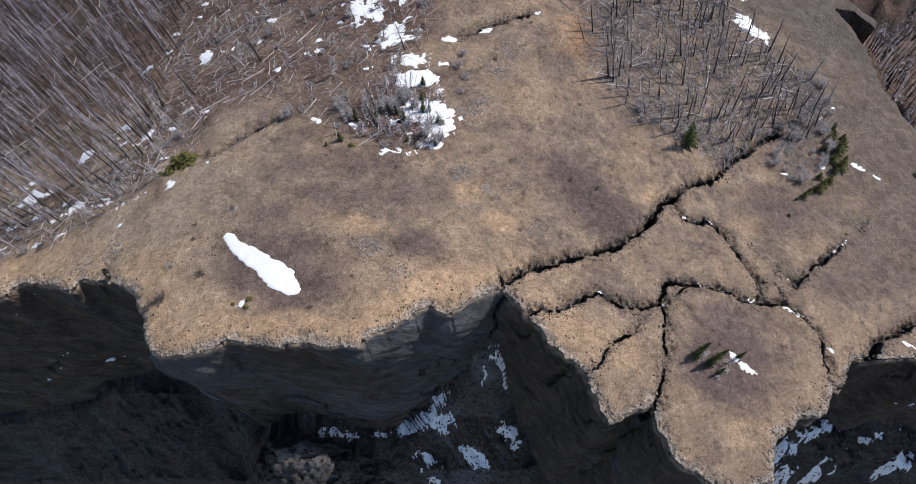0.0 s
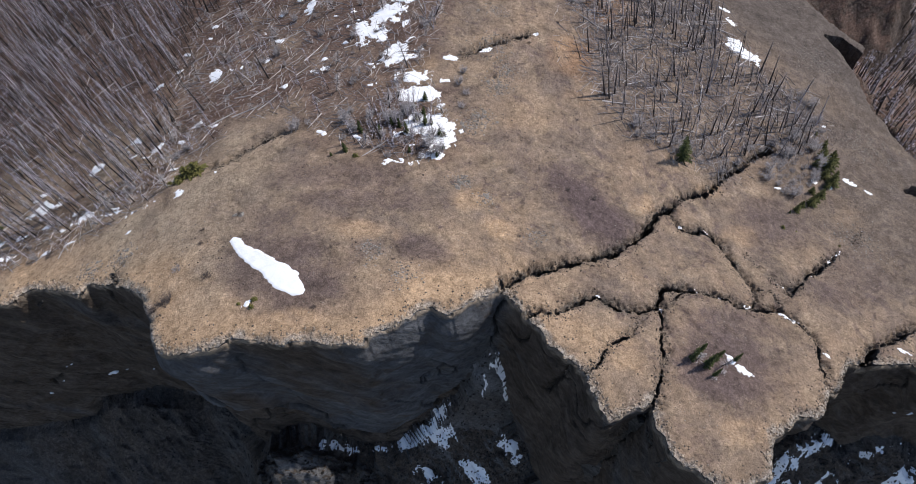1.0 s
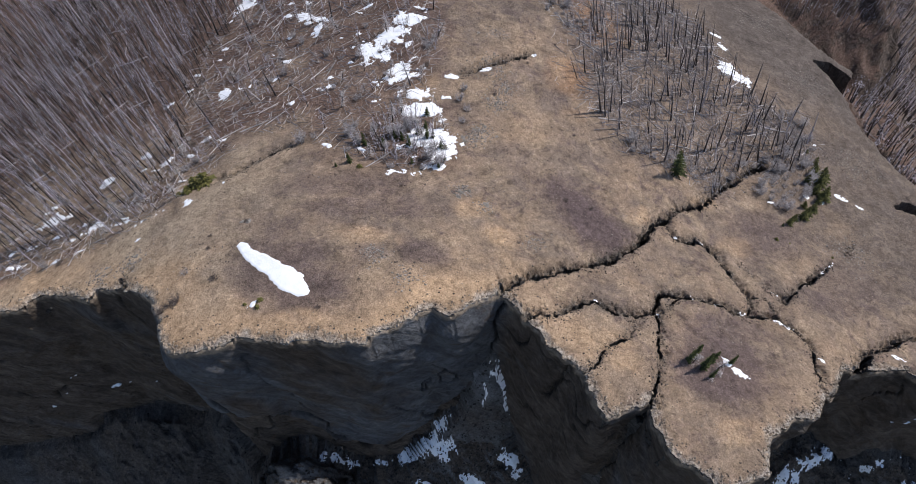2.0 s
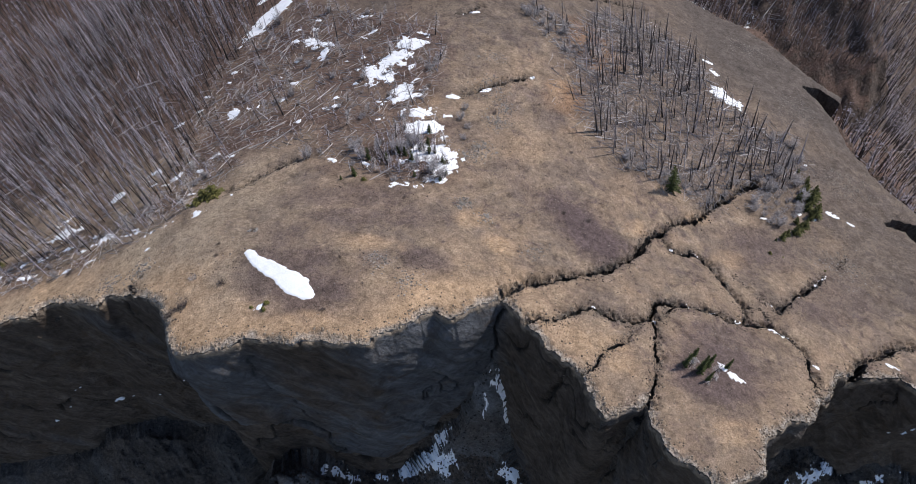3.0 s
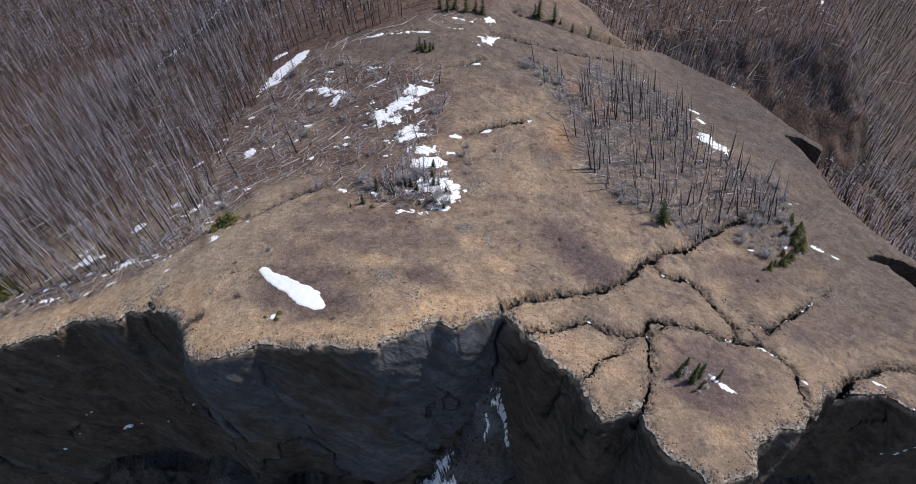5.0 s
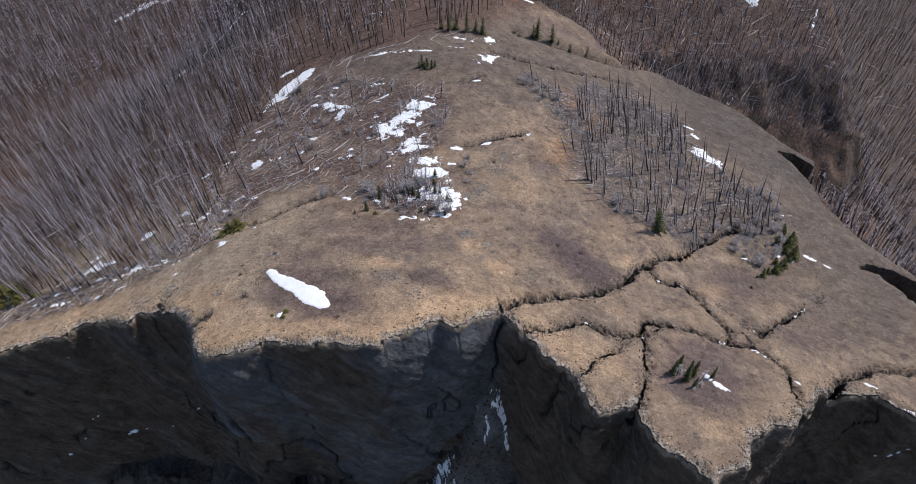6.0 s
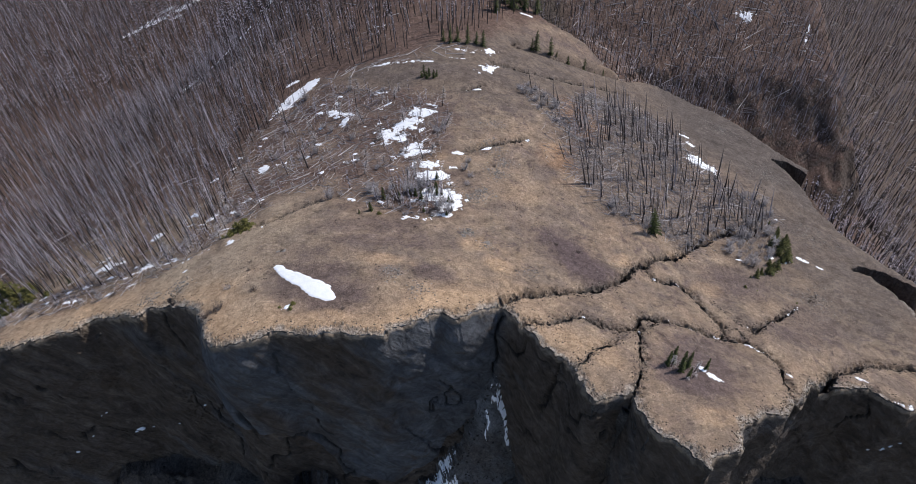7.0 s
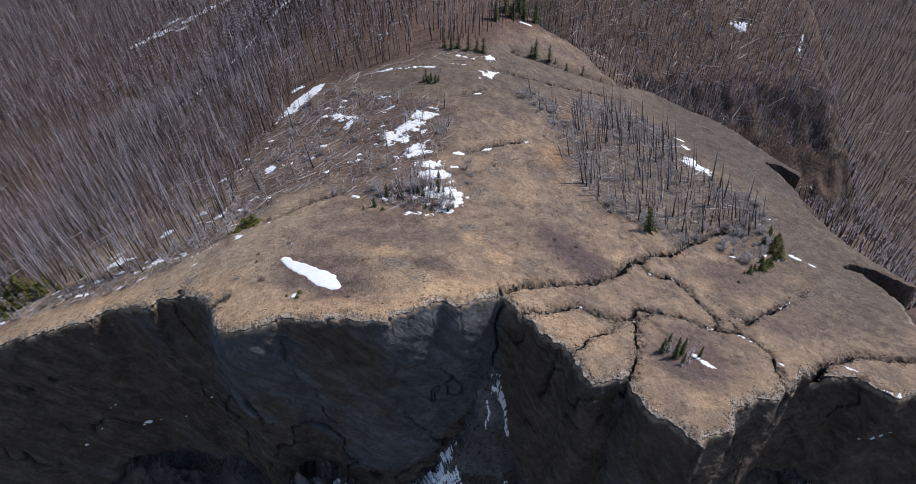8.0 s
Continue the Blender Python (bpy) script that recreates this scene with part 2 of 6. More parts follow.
def terrain(x, y, grid=None):
    """Height of the ground, distance outside the rim, steepness, crack mask, and (for a grid) a sideways shift that lays vertices on the edges."""
    wx = x + 0.42 * fbm(x, y, 3.2, 3, 11, 0.6)
    wy = y + 0.42 * fbm(x, y, 3.2, 3, 23, 0.6)
    out = rim_out(x, y)
    sx, sy = np.zeros(x.shape), np.zeros(x.shape)
    snap = np.zeros(x.shape)
    if grid is not None:
        xs, ys = grid
        shape = (len(ys), len(xs))
        snap = 0.62 * np.sqrt(np.outer(np.gradient(ys), np.gradient(xs))).ravel()
        snap = np.where(snap < 0.5, snap, 0.0)
        gy, gx = np.gradient(out.reshape(shape), ys, xs)
        norm = np.maximum(np.hypot(gx, gy), 0.3)
        lip = np.abs(out) < snap
        sx, sy = np.where(lip, -out * (gx / norm ** 2).ravel(), 0.0), np.where(lip, -out * (gy / norm ** 2).ravel(), 0.0)
        out = np.where(lip, 0.0, out)
        # the corners of the rim die out down the face
        even = box_blur(box_blur(out.reshape(shape), 7), 7).ravel()
        out = np.where(out > 0, out + (np.maximum(even, 0.35 * out) - out) * smooth(0.05, 1.1, out), out)
    top = hill(x, y)
    top = top + 0.07 * fbm(x, y, 2.2, 4, 5) + 0.45 * fbm(x, y, 14.0, 3, 7)
    # crumbling lip
    top = top - smooth(-1.8, 0.0, out) * (0.5 + 0.9 * fbm(x, y, 1.8, 4, 41, 0.6)) * (0.4 + 0.6 * smooth(70, 40, y))
    top = top - 0.8 * ramp(x, 50.0, 4.0) * smooth(183, 193, y) * smooth(260, 220, y)
    run, _ = line_distance(x, y, GULLY, 20.0)
    top = top - (3.2 + 3.5 * smooth(25, 60, x)) * np.exp(-(run / 2.8) ** 2) * (0.8 + 0.4 * fbm(x, y, 6.0, 3, 103))
    # foot of the scarp, ravine and valley
    front = -53.0 - 1.0 * np.clip(25.0 - y, -10, 40) - 1.8 * np.clip(16.0 - y, 0, 45) + 4.5 * fbm(x, y, 16.0, 5, 61)
    chute = -9.0 - 4.0 * (37.0 - y) - 1.5 * ramp(-x, 9.0, 2.0) - 2.0 * ramp(x, 15.0, 2.0) + 2.0 * fbm(x, y, 5.0, 4, 71) - 4.0 * np.abs(fbm(x, 0.4 * y, 3.5, 4, 73, 0.6))
    front = front - 7.0 * np.abs(fbm(x + 0.5 * y, 0.6 * y, 13.0, 5, 74, 0.62)) + 1.2 * fbm(x, y, 2.6, 3, 75)
    front = np.maximum(front, chute)
    front = np.maximum(front, -33.0 - 3.0 * np.hypot((x + 35.5) / 1.5, y - 17.0) + 7.0 * fbm(x, y, 3.2, 5, 72, 0.7))
    front = front - 24.0 * smooth(-42, -60, x) - 8.0 * smooth(-86, -102, x)
    valley = np.interp(x, [55, 122, 185, 200, 250, 265, 305, 335, 500, 2500], [-42, -72, -117, -124, -170, -181, -199, -208, -228, -100]) + 5.0 * fbm(x, y, 22.0, 4, 81)
    back = (y > 185) & (x > -120) & (x < 320)
    valley[back] = np.maximum(valley[back], far_spur(x[back], y[back]))
    low = front + (valley - front) * smooth(40, 70, y)
    steep = 1.0 - smooth(38, 66, y) * smooth(85, 100, x + 45 * smooth(125, 165, y))
    bays = np.maximum(np.exp(-((x - 113) / 9.0) ** 2 - ((y - 76) / 6.0) ** 2), np.exp(-((x - 112) / 8.0) ** 2 - ((y - 133) / 6.0) ** 2))
    steep = np.maximum(steep, 0.75 * bays)
    slope = 0.95 + 1.5 * smooth(160, 180, x) + 11.0 * steep
    d = np.maximum(out, 0.0)
    d = d + np.where(out > 0, 0.3 * (1.0 - 0.7 * steep) * np.abs(fbm(x, y, 2.0, 3, 93)), 0.0)
    crag = (1.0 - steep) * smooth(1.0, 14.0, d) * np.where(x < 0, 0.5, 1.0) * (8.0 * fbm(x, y, 20.0, 5, 95, 0.55) - 11.0 * np.abs(fbm(0.5 * x, y + 0.2 * x, 11.0, 5, 96, 0.6)))
    wall = top - slope * d + crag
    z = np.where(out > 0, np.maximum(wall, low), top)
    # cracks: clean lips, steep sides
    gap, bank = np.zeros(x.shape), np.zeros(x.shape)
    cx, cy = wx + 0.5 * fbm(x, y, 1.3, 4, 13, 0.7), wy + 0.5 * fbm(x, y, 1.3, 4, 25, 0.7)
    for half, deep, pts in CRACKS:
        dist, along = line_distance(cx, cy, pts, 4.0)
        ends = np.clip(1.15 - np.abs(along - 0.5) * 0.9, 0.5, 1.0)
        width = half * ends * np.clip(0.85 + 1.1 * fbm(x, y, 3.8, 3, 55) + 0.5 * fbm(x, y, 0.9, 2, 65), 0.12, 2.0)
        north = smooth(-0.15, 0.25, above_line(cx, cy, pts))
        g = np.where(dist < 50, dist - width, 50.0)
        if grid is not None:
            gy, gx = np.gradient(g.reshape(shape), ys, xs)
            norm = np.maximum(np.hypot(gx, gy), 0.3)
            lip = (np.abs(g) < snap) & (sx == 0) & (sy == 0)
            sx, sy = np.where(lip, -g * (gx / norm ** 2).ravel(), sx), np.where(lip, -g * (gy / norm ** 2).ravel(), sy)
            g = np.where(lip, 0.0, g)
        profile = smooth(0.0, 0.22, -g) * (0.75 + 0.25 * smooth(0.1, 0.9, -g))
        sag = (0.3 + 1.5 * north) * np.exp(-(np.maximum(g, 0.0) / (0.45 + 0.8 * north)) ** 2) * min(1.0, half * 1.7) * np.clip(0.7 + 1.1 * fbm(x, y, 1.2, 4, 56, 0.65), 0.0, 1.6)
        z = np.where(out < 0.3, z - profile * deep - np.where(g < 40, sag, 0.0), z)
        gap = np.maximum(gap, profile)
        # crumbled bank, with the north lip's shade put into its colour
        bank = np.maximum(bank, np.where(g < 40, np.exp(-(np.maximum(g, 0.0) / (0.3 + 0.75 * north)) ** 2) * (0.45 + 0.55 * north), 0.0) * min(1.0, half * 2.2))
    return z, out, steep, gap, sx, sy, wall - low, bank


def ground_z(x, y):
    z = terrain(np.atleast_1d(np.asarray(x, float)), np.atleast_1d(np.asarray(y, float)))[0]
    return z


# ---- materials ----
def shader(name):
    m = bpy.data.materials.new(name)
    m.use_nodes = True
    return m, m.node_tree, m.node_tree.nodes["Principled BSDF"]


def node(tree, kind, **values):
    n = tree.nodes.new(kind)
    for key, value in values.items():
        n.inputs[key.replace("_", " ")].default_value = value
    return n


def noise_node(tree, scale, detail=4.0, rough=0.6, space="Object", distortion=0.0):
    at = tree.nodes.new("ShaderNodeTexCoord")
    n = node(tree, "ShaderNodeTexNoise", Scale=scale, Detail=detail, Roughness=rough, Distortion=distortion)
    tree.links.new(at.outputs[space], n.inputs["Vector"])
    return n.outputs["Fac"]


def stops(tree, fac, rows):
    r = tree.nodes.new("ShaderNodeValToRGB")
    while len(r.color_ramp.elements) < len(rows):
        r.color_ramp.elements.new(0.5)
    for e, (at, col) in zip(r.color_ramp.elements, rows):
        e.position = at
        e.color = (*col, 1) if len(col) == 3 else col
    tree.links.new(fac, r.inputs[0])
    return r.outputs[0]


def mixed(tree, fac, a, b, kind="MIX"):
    n = tree.nodes.new("ShaderNodeMix")
    n.data_type, n.blend_type = "RGBA", kind
    for slot, value in ((0, fac), (6, a), (7, b)):
        if isinstance(value, (int, float)):
            n.inputs[slot].default_value = value
        elif isinstance(value, tuple):
            n.inputs[slot].default_value = (*value, 1)
        else:
            tree.links.new(value, n.inputs[slot])
    return n.outputs[2]


def maths(tree, kind, a, b=0.0):
    n = tree.nodes.new("ShaderNodeMath")
    n.operation = kind
    for slot, value in ((0, a), (1, b)):
        if isinstance(value, (int, float)):
            n.inputs[slot].default_value = value
        else:
            tree.links.new(value, n.inputs[slot])
    return n.outputs[0]


def bumped(tree, bsdf, height, strength, distance):
    b = node(tree, "ShaderNodeBump", Strength=strength, Distance=distance)
    tree.links.new(height, b.inputs["Height"])
    tree.links.new(b.outputs[0], bsdf.inputs["Normal"])


def mask(tree, name):
    a = tree.nodes.new("ShaderNodeAttribute")
    a.attribute_name = name
    return a.outputs["Fac"]


def grey(v):
    return (v, v, v)


def ground_material():
    m, t, b = shader("dry_ground")
    broad = noise_node(t, 0.055, 5, 0.6)
    medium = noise_node(t, 0.35, 6, 0.65)
    fine = noise_node(t, 1.1, 7, 0.75)
    speck = noise_node(t, 4.5, 4, 0.85)
    turf = stops(t, medium, [(0.25, (0.108, 0.085, 0.067)), (0.5, (0.172, 0.131, 0.102)), (0.75, (0.240, 0.186, 0.143))])
    ochre = stops(t, fine, [(0.25, (0.30, 0.198, 0.117)), (0.55, (0.425, 0.288, 0.176)), (0.8, (0.56, 0.405, 0.268))])
    heath = stops(t, fine, [(0.25, (0.062, 0.044, 0.042)), (0.6, (0.120, 0.087, 0.081)), (0.85, (0.185, 0.143, 0.131))])
    litter = stops(t, fine, [(0.2, (0.034, 0.021, 0.016)), (0.5, (0.120, 0.078, 0.060)), (0.8, (0.235, 0.172, 0.140))])
    scree = stops(t, medium, [(0.25, (0.072, 0.058, 0.049)), (0.6, (0.120, 0.097, 0.082)), (0.85, (0.175, 0.146, 0.125))])
    blotch = noise_node(t, 0.10, 6, 0.6)
    col = mixed(t, stops(t, broad, [(0.46, grey(0)), (0.68, grey(0.4))]), turf, heath)
    col = mixed(t, stops(t, blotch, [(0.42, grey(0.05)), (0.70, grey(0.5))]), col, ochre)
    col = mixed(t, stops(t, noise_node(t, 0.15, 8, 0.66, distortion=1.2), [(0.49, grey(0)), (0.62, grey(0.8))]), col, stops(t, fine, [(0.25, (0.20, 0.145, 0.098)), (0.55, (0.315, 0.232, 0.158)), (0.8, (0.43, 0.33, 0.235))]))
    col = mixed(t, stops(t, noise_node(t, 0.19, 8, 0.7, distortion=1.5), [(0.53, grey(0)), (0.66, grey(0.75))]), col, heath)
    straw = stops(t, fine, [(0.25, (0.27, 0.20, 0.135)), (0.55, (0.40, 0.31, 0.215)), (0.8, (0.50, 0.405, 0.29))])
    col = mixed(t, mask(t, "straw"), col, straw)
    col = mixed(t, mask(t, "rim"), col, ochre)
    col = mixed(t, mask(t, "heath"), col, heath)
    col = mixed(t, mask(t, "ochre"), col, ochre)
    col = mixed(t, mask(t, "scree"), col, scree)
    col = mixed(t, mask(t, "bare"), col, stops(t, fine, [(0.3, (0.17, 0.098, 0.058)), (0.7, (0.33, 0.20, 0.118))]))
    col = mixed(t, mask(t, "brush"), col, stops(t, fine, [(0.32, (0.040, 0.028, 0.022)), (0.5, (0.118, 0.092, 0.077)), (0.72, (0.30, 0.252, 0.222))]))
    col = mixed(t, mask(t, "litter"), col, litter)
    # crack banks: grey crumbs coloured darker to stand in for shade
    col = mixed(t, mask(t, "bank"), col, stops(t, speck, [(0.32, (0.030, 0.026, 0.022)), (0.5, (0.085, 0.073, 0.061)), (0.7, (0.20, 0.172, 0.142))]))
    crumb = stops(t, speck, [(0.3, (0.13, 0.115, 0.098)), (0.5, (0.30, 0.265, 0.225)), (0.7, (0.46, 0.42, 0.365))])
    col = mixed(t, mask(t, "lip"), col, crumb)
    # steep bare faces
    at = t.nodes.new("ShaderNodeTexCoord")
    bed = t.nodes.new("ShaderNodeMapping")
    bed.vector_type = "TEXTURE"
    bed.inputs["Rotation"].default_value = (radians(12), radians(-42), 0.0)
    bed.inputs["Scale"].default_value = (3.6, 6.0, 15.0)
    t.links.new(at.outputs["Object"], bed.inputs["Vector"])
    beds = node(t, "ShaderNodeTexNoise", Scale=1.0, Detail=11.0, Roughness=0.72, Distortion=0.6)
    t.links.new(bed.outputs[0], beds.inputs["Vector"])
    strata = beds.outputs["Fac"]
    rock = stops(t, strata, [(0.30, (0.045, 0.041, 0.039)), (0.47, (0.090, 0.085, 0.081)), (0.58, (0.128, 0.122, 0.118)), (0.72, (0.20, 0.192, 0.187))])
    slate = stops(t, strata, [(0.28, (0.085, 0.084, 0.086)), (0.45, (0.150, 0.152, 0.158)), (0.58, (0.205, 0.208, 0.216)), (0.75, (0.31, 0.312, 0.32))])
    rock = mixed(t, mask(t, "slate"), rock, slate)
    brown = stops(t, fine, [(0.3, (0.052, 0.040, 0.032)), (0.5, (0.104, 0.082, 0.066)), (0.72, (0.19, 0.155, 0.128))])
    rock = mixed(t, stops(t, broad, [(0.52, grey(0)), (0.64, grey(0.6))]), rock, brown)
    rock = mixed(t, mask(t, "peat"), rock, brown)
    rock = mixed(t, mask(t, "foot"), rock, brown)
    col = mixed(t, mask(t, "face"), col, rock)
    grain = stops(t, speck, [(0.32, grey(0.5)), (0.47, grey(0.99)), (0.68, grey(1.42))])
    col = mixed(t, 1.0, col, grain, "MULTIPLY")
    patch = stops(t, noise_node(t, 1.9, 9, 0.8, distortion=0.4), [(0.32, grey(0.62)), (0.48, grey(1.0)), (0.68, grey(1.32))])
    col = mixed(t, 1.0, col, patch, "MULTIPLY")
    mottle = stops(t, noise_node(t, 0.22, 8, 0.72, distortion=0.6), [(0.30, grey(0.66)), (0.45, grey(0.94)), (0.57, grey(1.07)), (0.70, grey(1.34))])
    clump = stops(t, noise_node(t, 0.75, 6, 0.7, distortion=0.8), [(0.34, grey(0.66)), (0.46, grey(0.98)), (0.66, grey(1.22))])
    col = mixed(t, 1.0, col, clump, "MULTIPLY")
    col = mixed(t, 1.0, col, mottle, "MULTIPLY")
    t.links.new(col, b.inputs["Base Color"])
    b.inputs["Roughness"].default_value = 0.95
    b.inputs["Specular IOR Level"].default_value = 0.15
    crags = maths(t, "MULTIPLY", maths(t, "MULTIPLY", strata, mask(t, "face")), 9.0)
    bumped(t, b, maths(t, "ADD", crags, maths(t, "ADD", maths(t, "MULTIPLY", fine, 0.8), maths(t, "MULTIPLY", speck, 0.4))), 1.0, 0.35)
    return m


def snow_material():
    m, t, b = shader("old_snow")
    t.links.new(stops(t, noise_node(t, 0.7, 5, 0.65), [(0.25, (0.76, 0.77, 0.79)), (0.6, (0.90, 0.905, 0.915))]), b.inputs["Base Color"])
    b.inputs["Roughness"].default_value = 0.7
    bumped(t, b, noise_node(t, 3.0, 5, 0.6), 0.35, 0.08)
    return m


def wood_material(name, dark, pale, scale=1.2):
    m, t, b = shader(name)
    info = t.nodes.new("ShaderNodeObjectInfo")
    isle = t.nodes.new("ShaderNodeNewGeometry")
    pick = maths(t, "FRACT", maths(t, "ADD", info.outputs["Random"], isle.outputs["Random Per Island"]))
    grain = noise_node(t, scale, 5, 0.7)
    col = mixed(t, stops(t, grain, [(0.3, grey(0)), (0.7, grey(1))]), dark, pale)
    col = mixed(t, 1.0, col, stops(t, pick, [(0.0, grey(0.45)), (1.0, grey(1.5))]), "MULTIPLY")
    t.links.new(col, b.inputs["Base Color"])
    b.inputs["Roughness"].default_value = 0.85
    b.inputs["Specular IOR Level"].default_value = 0.2
    return m


def needle_material(name, dark, pale):
    m, t, b = shader(name)
    isle = t.nodes.new("ShaderNodeNewGeometry")
    col = mixed(t, isle.outputs["Random Per Island"], dark, pale)
    col = mixed(t, 1.0, col, stops(t, noise_node(t, 2.0, 4, 0.7), [(0.25, grey(0.6)), (0.7, grey(1.2))]), "MULTIPLY")
    t.links.new(col, b.inputs["Base Color"])
    b.inputs["Roughness"].default_value = 0.8
    b.inputs["Specular IOR Level"].default_value = 0.2
    return m


def stone_material():
    m, t, b = shader("grey_stone")
    info = t.nodes.new("ShaderNodeObjectInfo")
    col = stops(t, noise_node(t, 2.5, 6, 0.7), [(0.25, (0.11, 0.098, 0.084)), (0.55, (0.22, 0.198, 0.17)), (0.8, (0.32, 0.29, 0.25))])
    col = mixed(t, 1.0, col, stops(t, info.outputs["Random"], [(0.0, grey(0.75)), (1.0, grey(1.25))]), "MULTIPLY")
    t.links.new(col, b.inputs["Base Color"])
    b.inputs["Roughness"].default_value = 0.92
    bumped(t, b, noise_node(t, 6.0, 5, 0.7), 0.8, 0.1)
    return m


def cliff_material():
    m, t, b = shader("cliff_rock")
    at = t.nodes.new("ShaderNodeTexCoord")
    bed = t.nodes.new("ShaderNodeMapping")
    bed.vector_type = "TEXTURE"
    bed.inputs["Rotation"].default_value = (radians(10), radians(-38), 0.0)
    bed.inputs["Scale"].default_value = (3.0, 5.0, 9.0)
    t.links.new(at.outputs["Object"], bed.inputs["Vector"])
    beds = node(t, "ShaderNodeTexNoise", Scale=1.0, Detail=12.0, Roughness=0.74, Distortion=0.9)
    t.links.new(bed.outputs[0], beds.inputs["Vector"])
    strata = beds.outputs["Fac"]
    blot = noise_node(t, 0.16, 7, 0.68, distortion=0.8)
    fine = noise_node(t, 1.4, 8, 0.75)
    brown = stops(t, strata, [(0.30, (0.040, 0.030, 0.024)), (0.48, (0.092, 0.071, 0.056)), (0.62, (0.142, 0.114, 0.092)), (0.76, (0.225, 0.186, 0.154))])
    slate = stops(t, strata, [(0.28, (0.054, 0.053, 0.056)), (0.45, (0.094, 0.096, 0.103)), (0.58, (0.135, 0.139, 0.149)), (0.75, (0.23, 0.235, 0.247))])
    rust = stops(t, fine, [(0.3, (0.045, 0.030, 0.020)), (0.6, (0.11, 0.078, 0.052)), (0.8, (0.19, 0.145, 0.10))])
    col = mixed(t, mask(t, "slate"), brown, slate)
    col = mixed(t, stops(t, blot, [(0.54, grey(0)), (0.68, grey(0.7))]), col, rust)
    # hanging earth under the rim, sunlight put into its pale tan
    earth = stops(t, fine, [(0.25, (0.20, 0.155, 0.115)), (0.55, (0.38, 0.30, 0.22)), (0.8, (0.52, 0.43, 0.33))])
    col = mixed(t, mask(t, "tan"), col, earth)
    col = mixed(t, 1.0, col, stops(t, noise_node(t, 0.45, 9, 0.75, distortion=1.0), [(0.30, grey(0.55)), (0.48, grey(0.98)), (0.70, grey(1.45))]), "MULTIPLY")
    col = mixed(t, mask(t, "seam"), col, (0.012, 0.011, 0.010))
    t.links.new(col, b.inputs["Base Color"])
    b.inputs["Roughness"].default_value = 0.9
    b.inputs["Specular IOR Level"].default_value = 0.25
    bumped(t, b, maths(t, "ADD", maths(t, "MULTIPLY", strata, 6.0), maths(t, "MULTIPLY", fine, 1.2)), 1.0, 0.3)
    return m


GROUND, SNOW, STONE, CLIFF = ground_material(), snow_material(), stone_material(), cliff_material()
CHARRED = wood_material("charred_bark", (0.026, 0.022, 0.021), (0.085, 0.073, 0.068))
WEATHERED = wood_material("silver_wood", (0.23, 0.205, 0.195), (0.60, 0.555, 0.53))
SILVER = wood_material("silver_bark", (0.23, 0.202, 0.212), (0.55, 0.495, 0.51))
LILAC = wood_material("lilac_twigs", (0.215, 0.192, 0.210), (0.53, 0.482, 0.522))
TWIG = wood_material("grey_twigs", (0.26, 0.230, 0.234), (0.66, 0.605, 0.615))
SMOKE = wood_material("smoky_twigs", (0.10, 0.088, 0.088), (0.30, 0.27, 0.272))
BARK = wood_material("fir_bark", (0.06, 0.045, 0.035), (0.13, 0.10, 0.08))
NEEDLE = needle_material("fir_needles", (0.030, 0.042, 0.014), (0.094, 0.104, 0.034))
YELLOW = needle_material("yellow_needles", (0.095, 0.095, 0.024), (0.20, 0.175, 0.060))
OLIVE = needle_material("olive_needles", (0.034, 0.042, 0.013), (0.135, 0.130, 0.042))


# ---- mesh helpers ----
def mesh_from(name, verts, faces, material, shade_smooth=False):
    me = bpy.data.meshes.new(name)
    me.from_pydata([tuple(v) for v in verts], [], [tuple(f) for f in faces])
    me.materials.append(material)
    if shade_smooth:
        me.polygons.foreach_set("use_smooth", [True] * len(me.polygons))
    me.update()
    return me


def tri_mesh(name, verts, tris, material, shade_smooth=False):
    """A large mesh of triangles or quads from arrays."""
    me = bpy.data.meshes.new(name)
    n, k = tris.shape
    me.vertices.add(len(verts))
    me.vertices.foreach_set("co", np.asarray(verts, np.float32).ravel())
    me.loops.add(n * k)
    me.loops.foreach_set("vertex_index", np.asarray(tris, np.int32).ravel())
    me.polygons.add(n)
    me.polygons.foreach_set("loop_start", np.arange(0, n * k, k, dtype=np.int32))
    me.polygons.foreach_set("use_smooth", np.full(n, shade_smooth, bool))
    me.materials.append(material)
    me.update(calc_edges=True)
    me.validate()
    return me


def part(name, me, parent, label=""):
    ob = new(name, me)
    ob.parent = parent
    return tagged(ob, label)


# ---- the ground ----
def steps(*runs):
    out = []
    for a, b, s in runs:
        out.append(np.arange(a, b - s * 0.25, s))
    out.append(np.array([runs[-1][1]]))
    return np.concatenate(out)


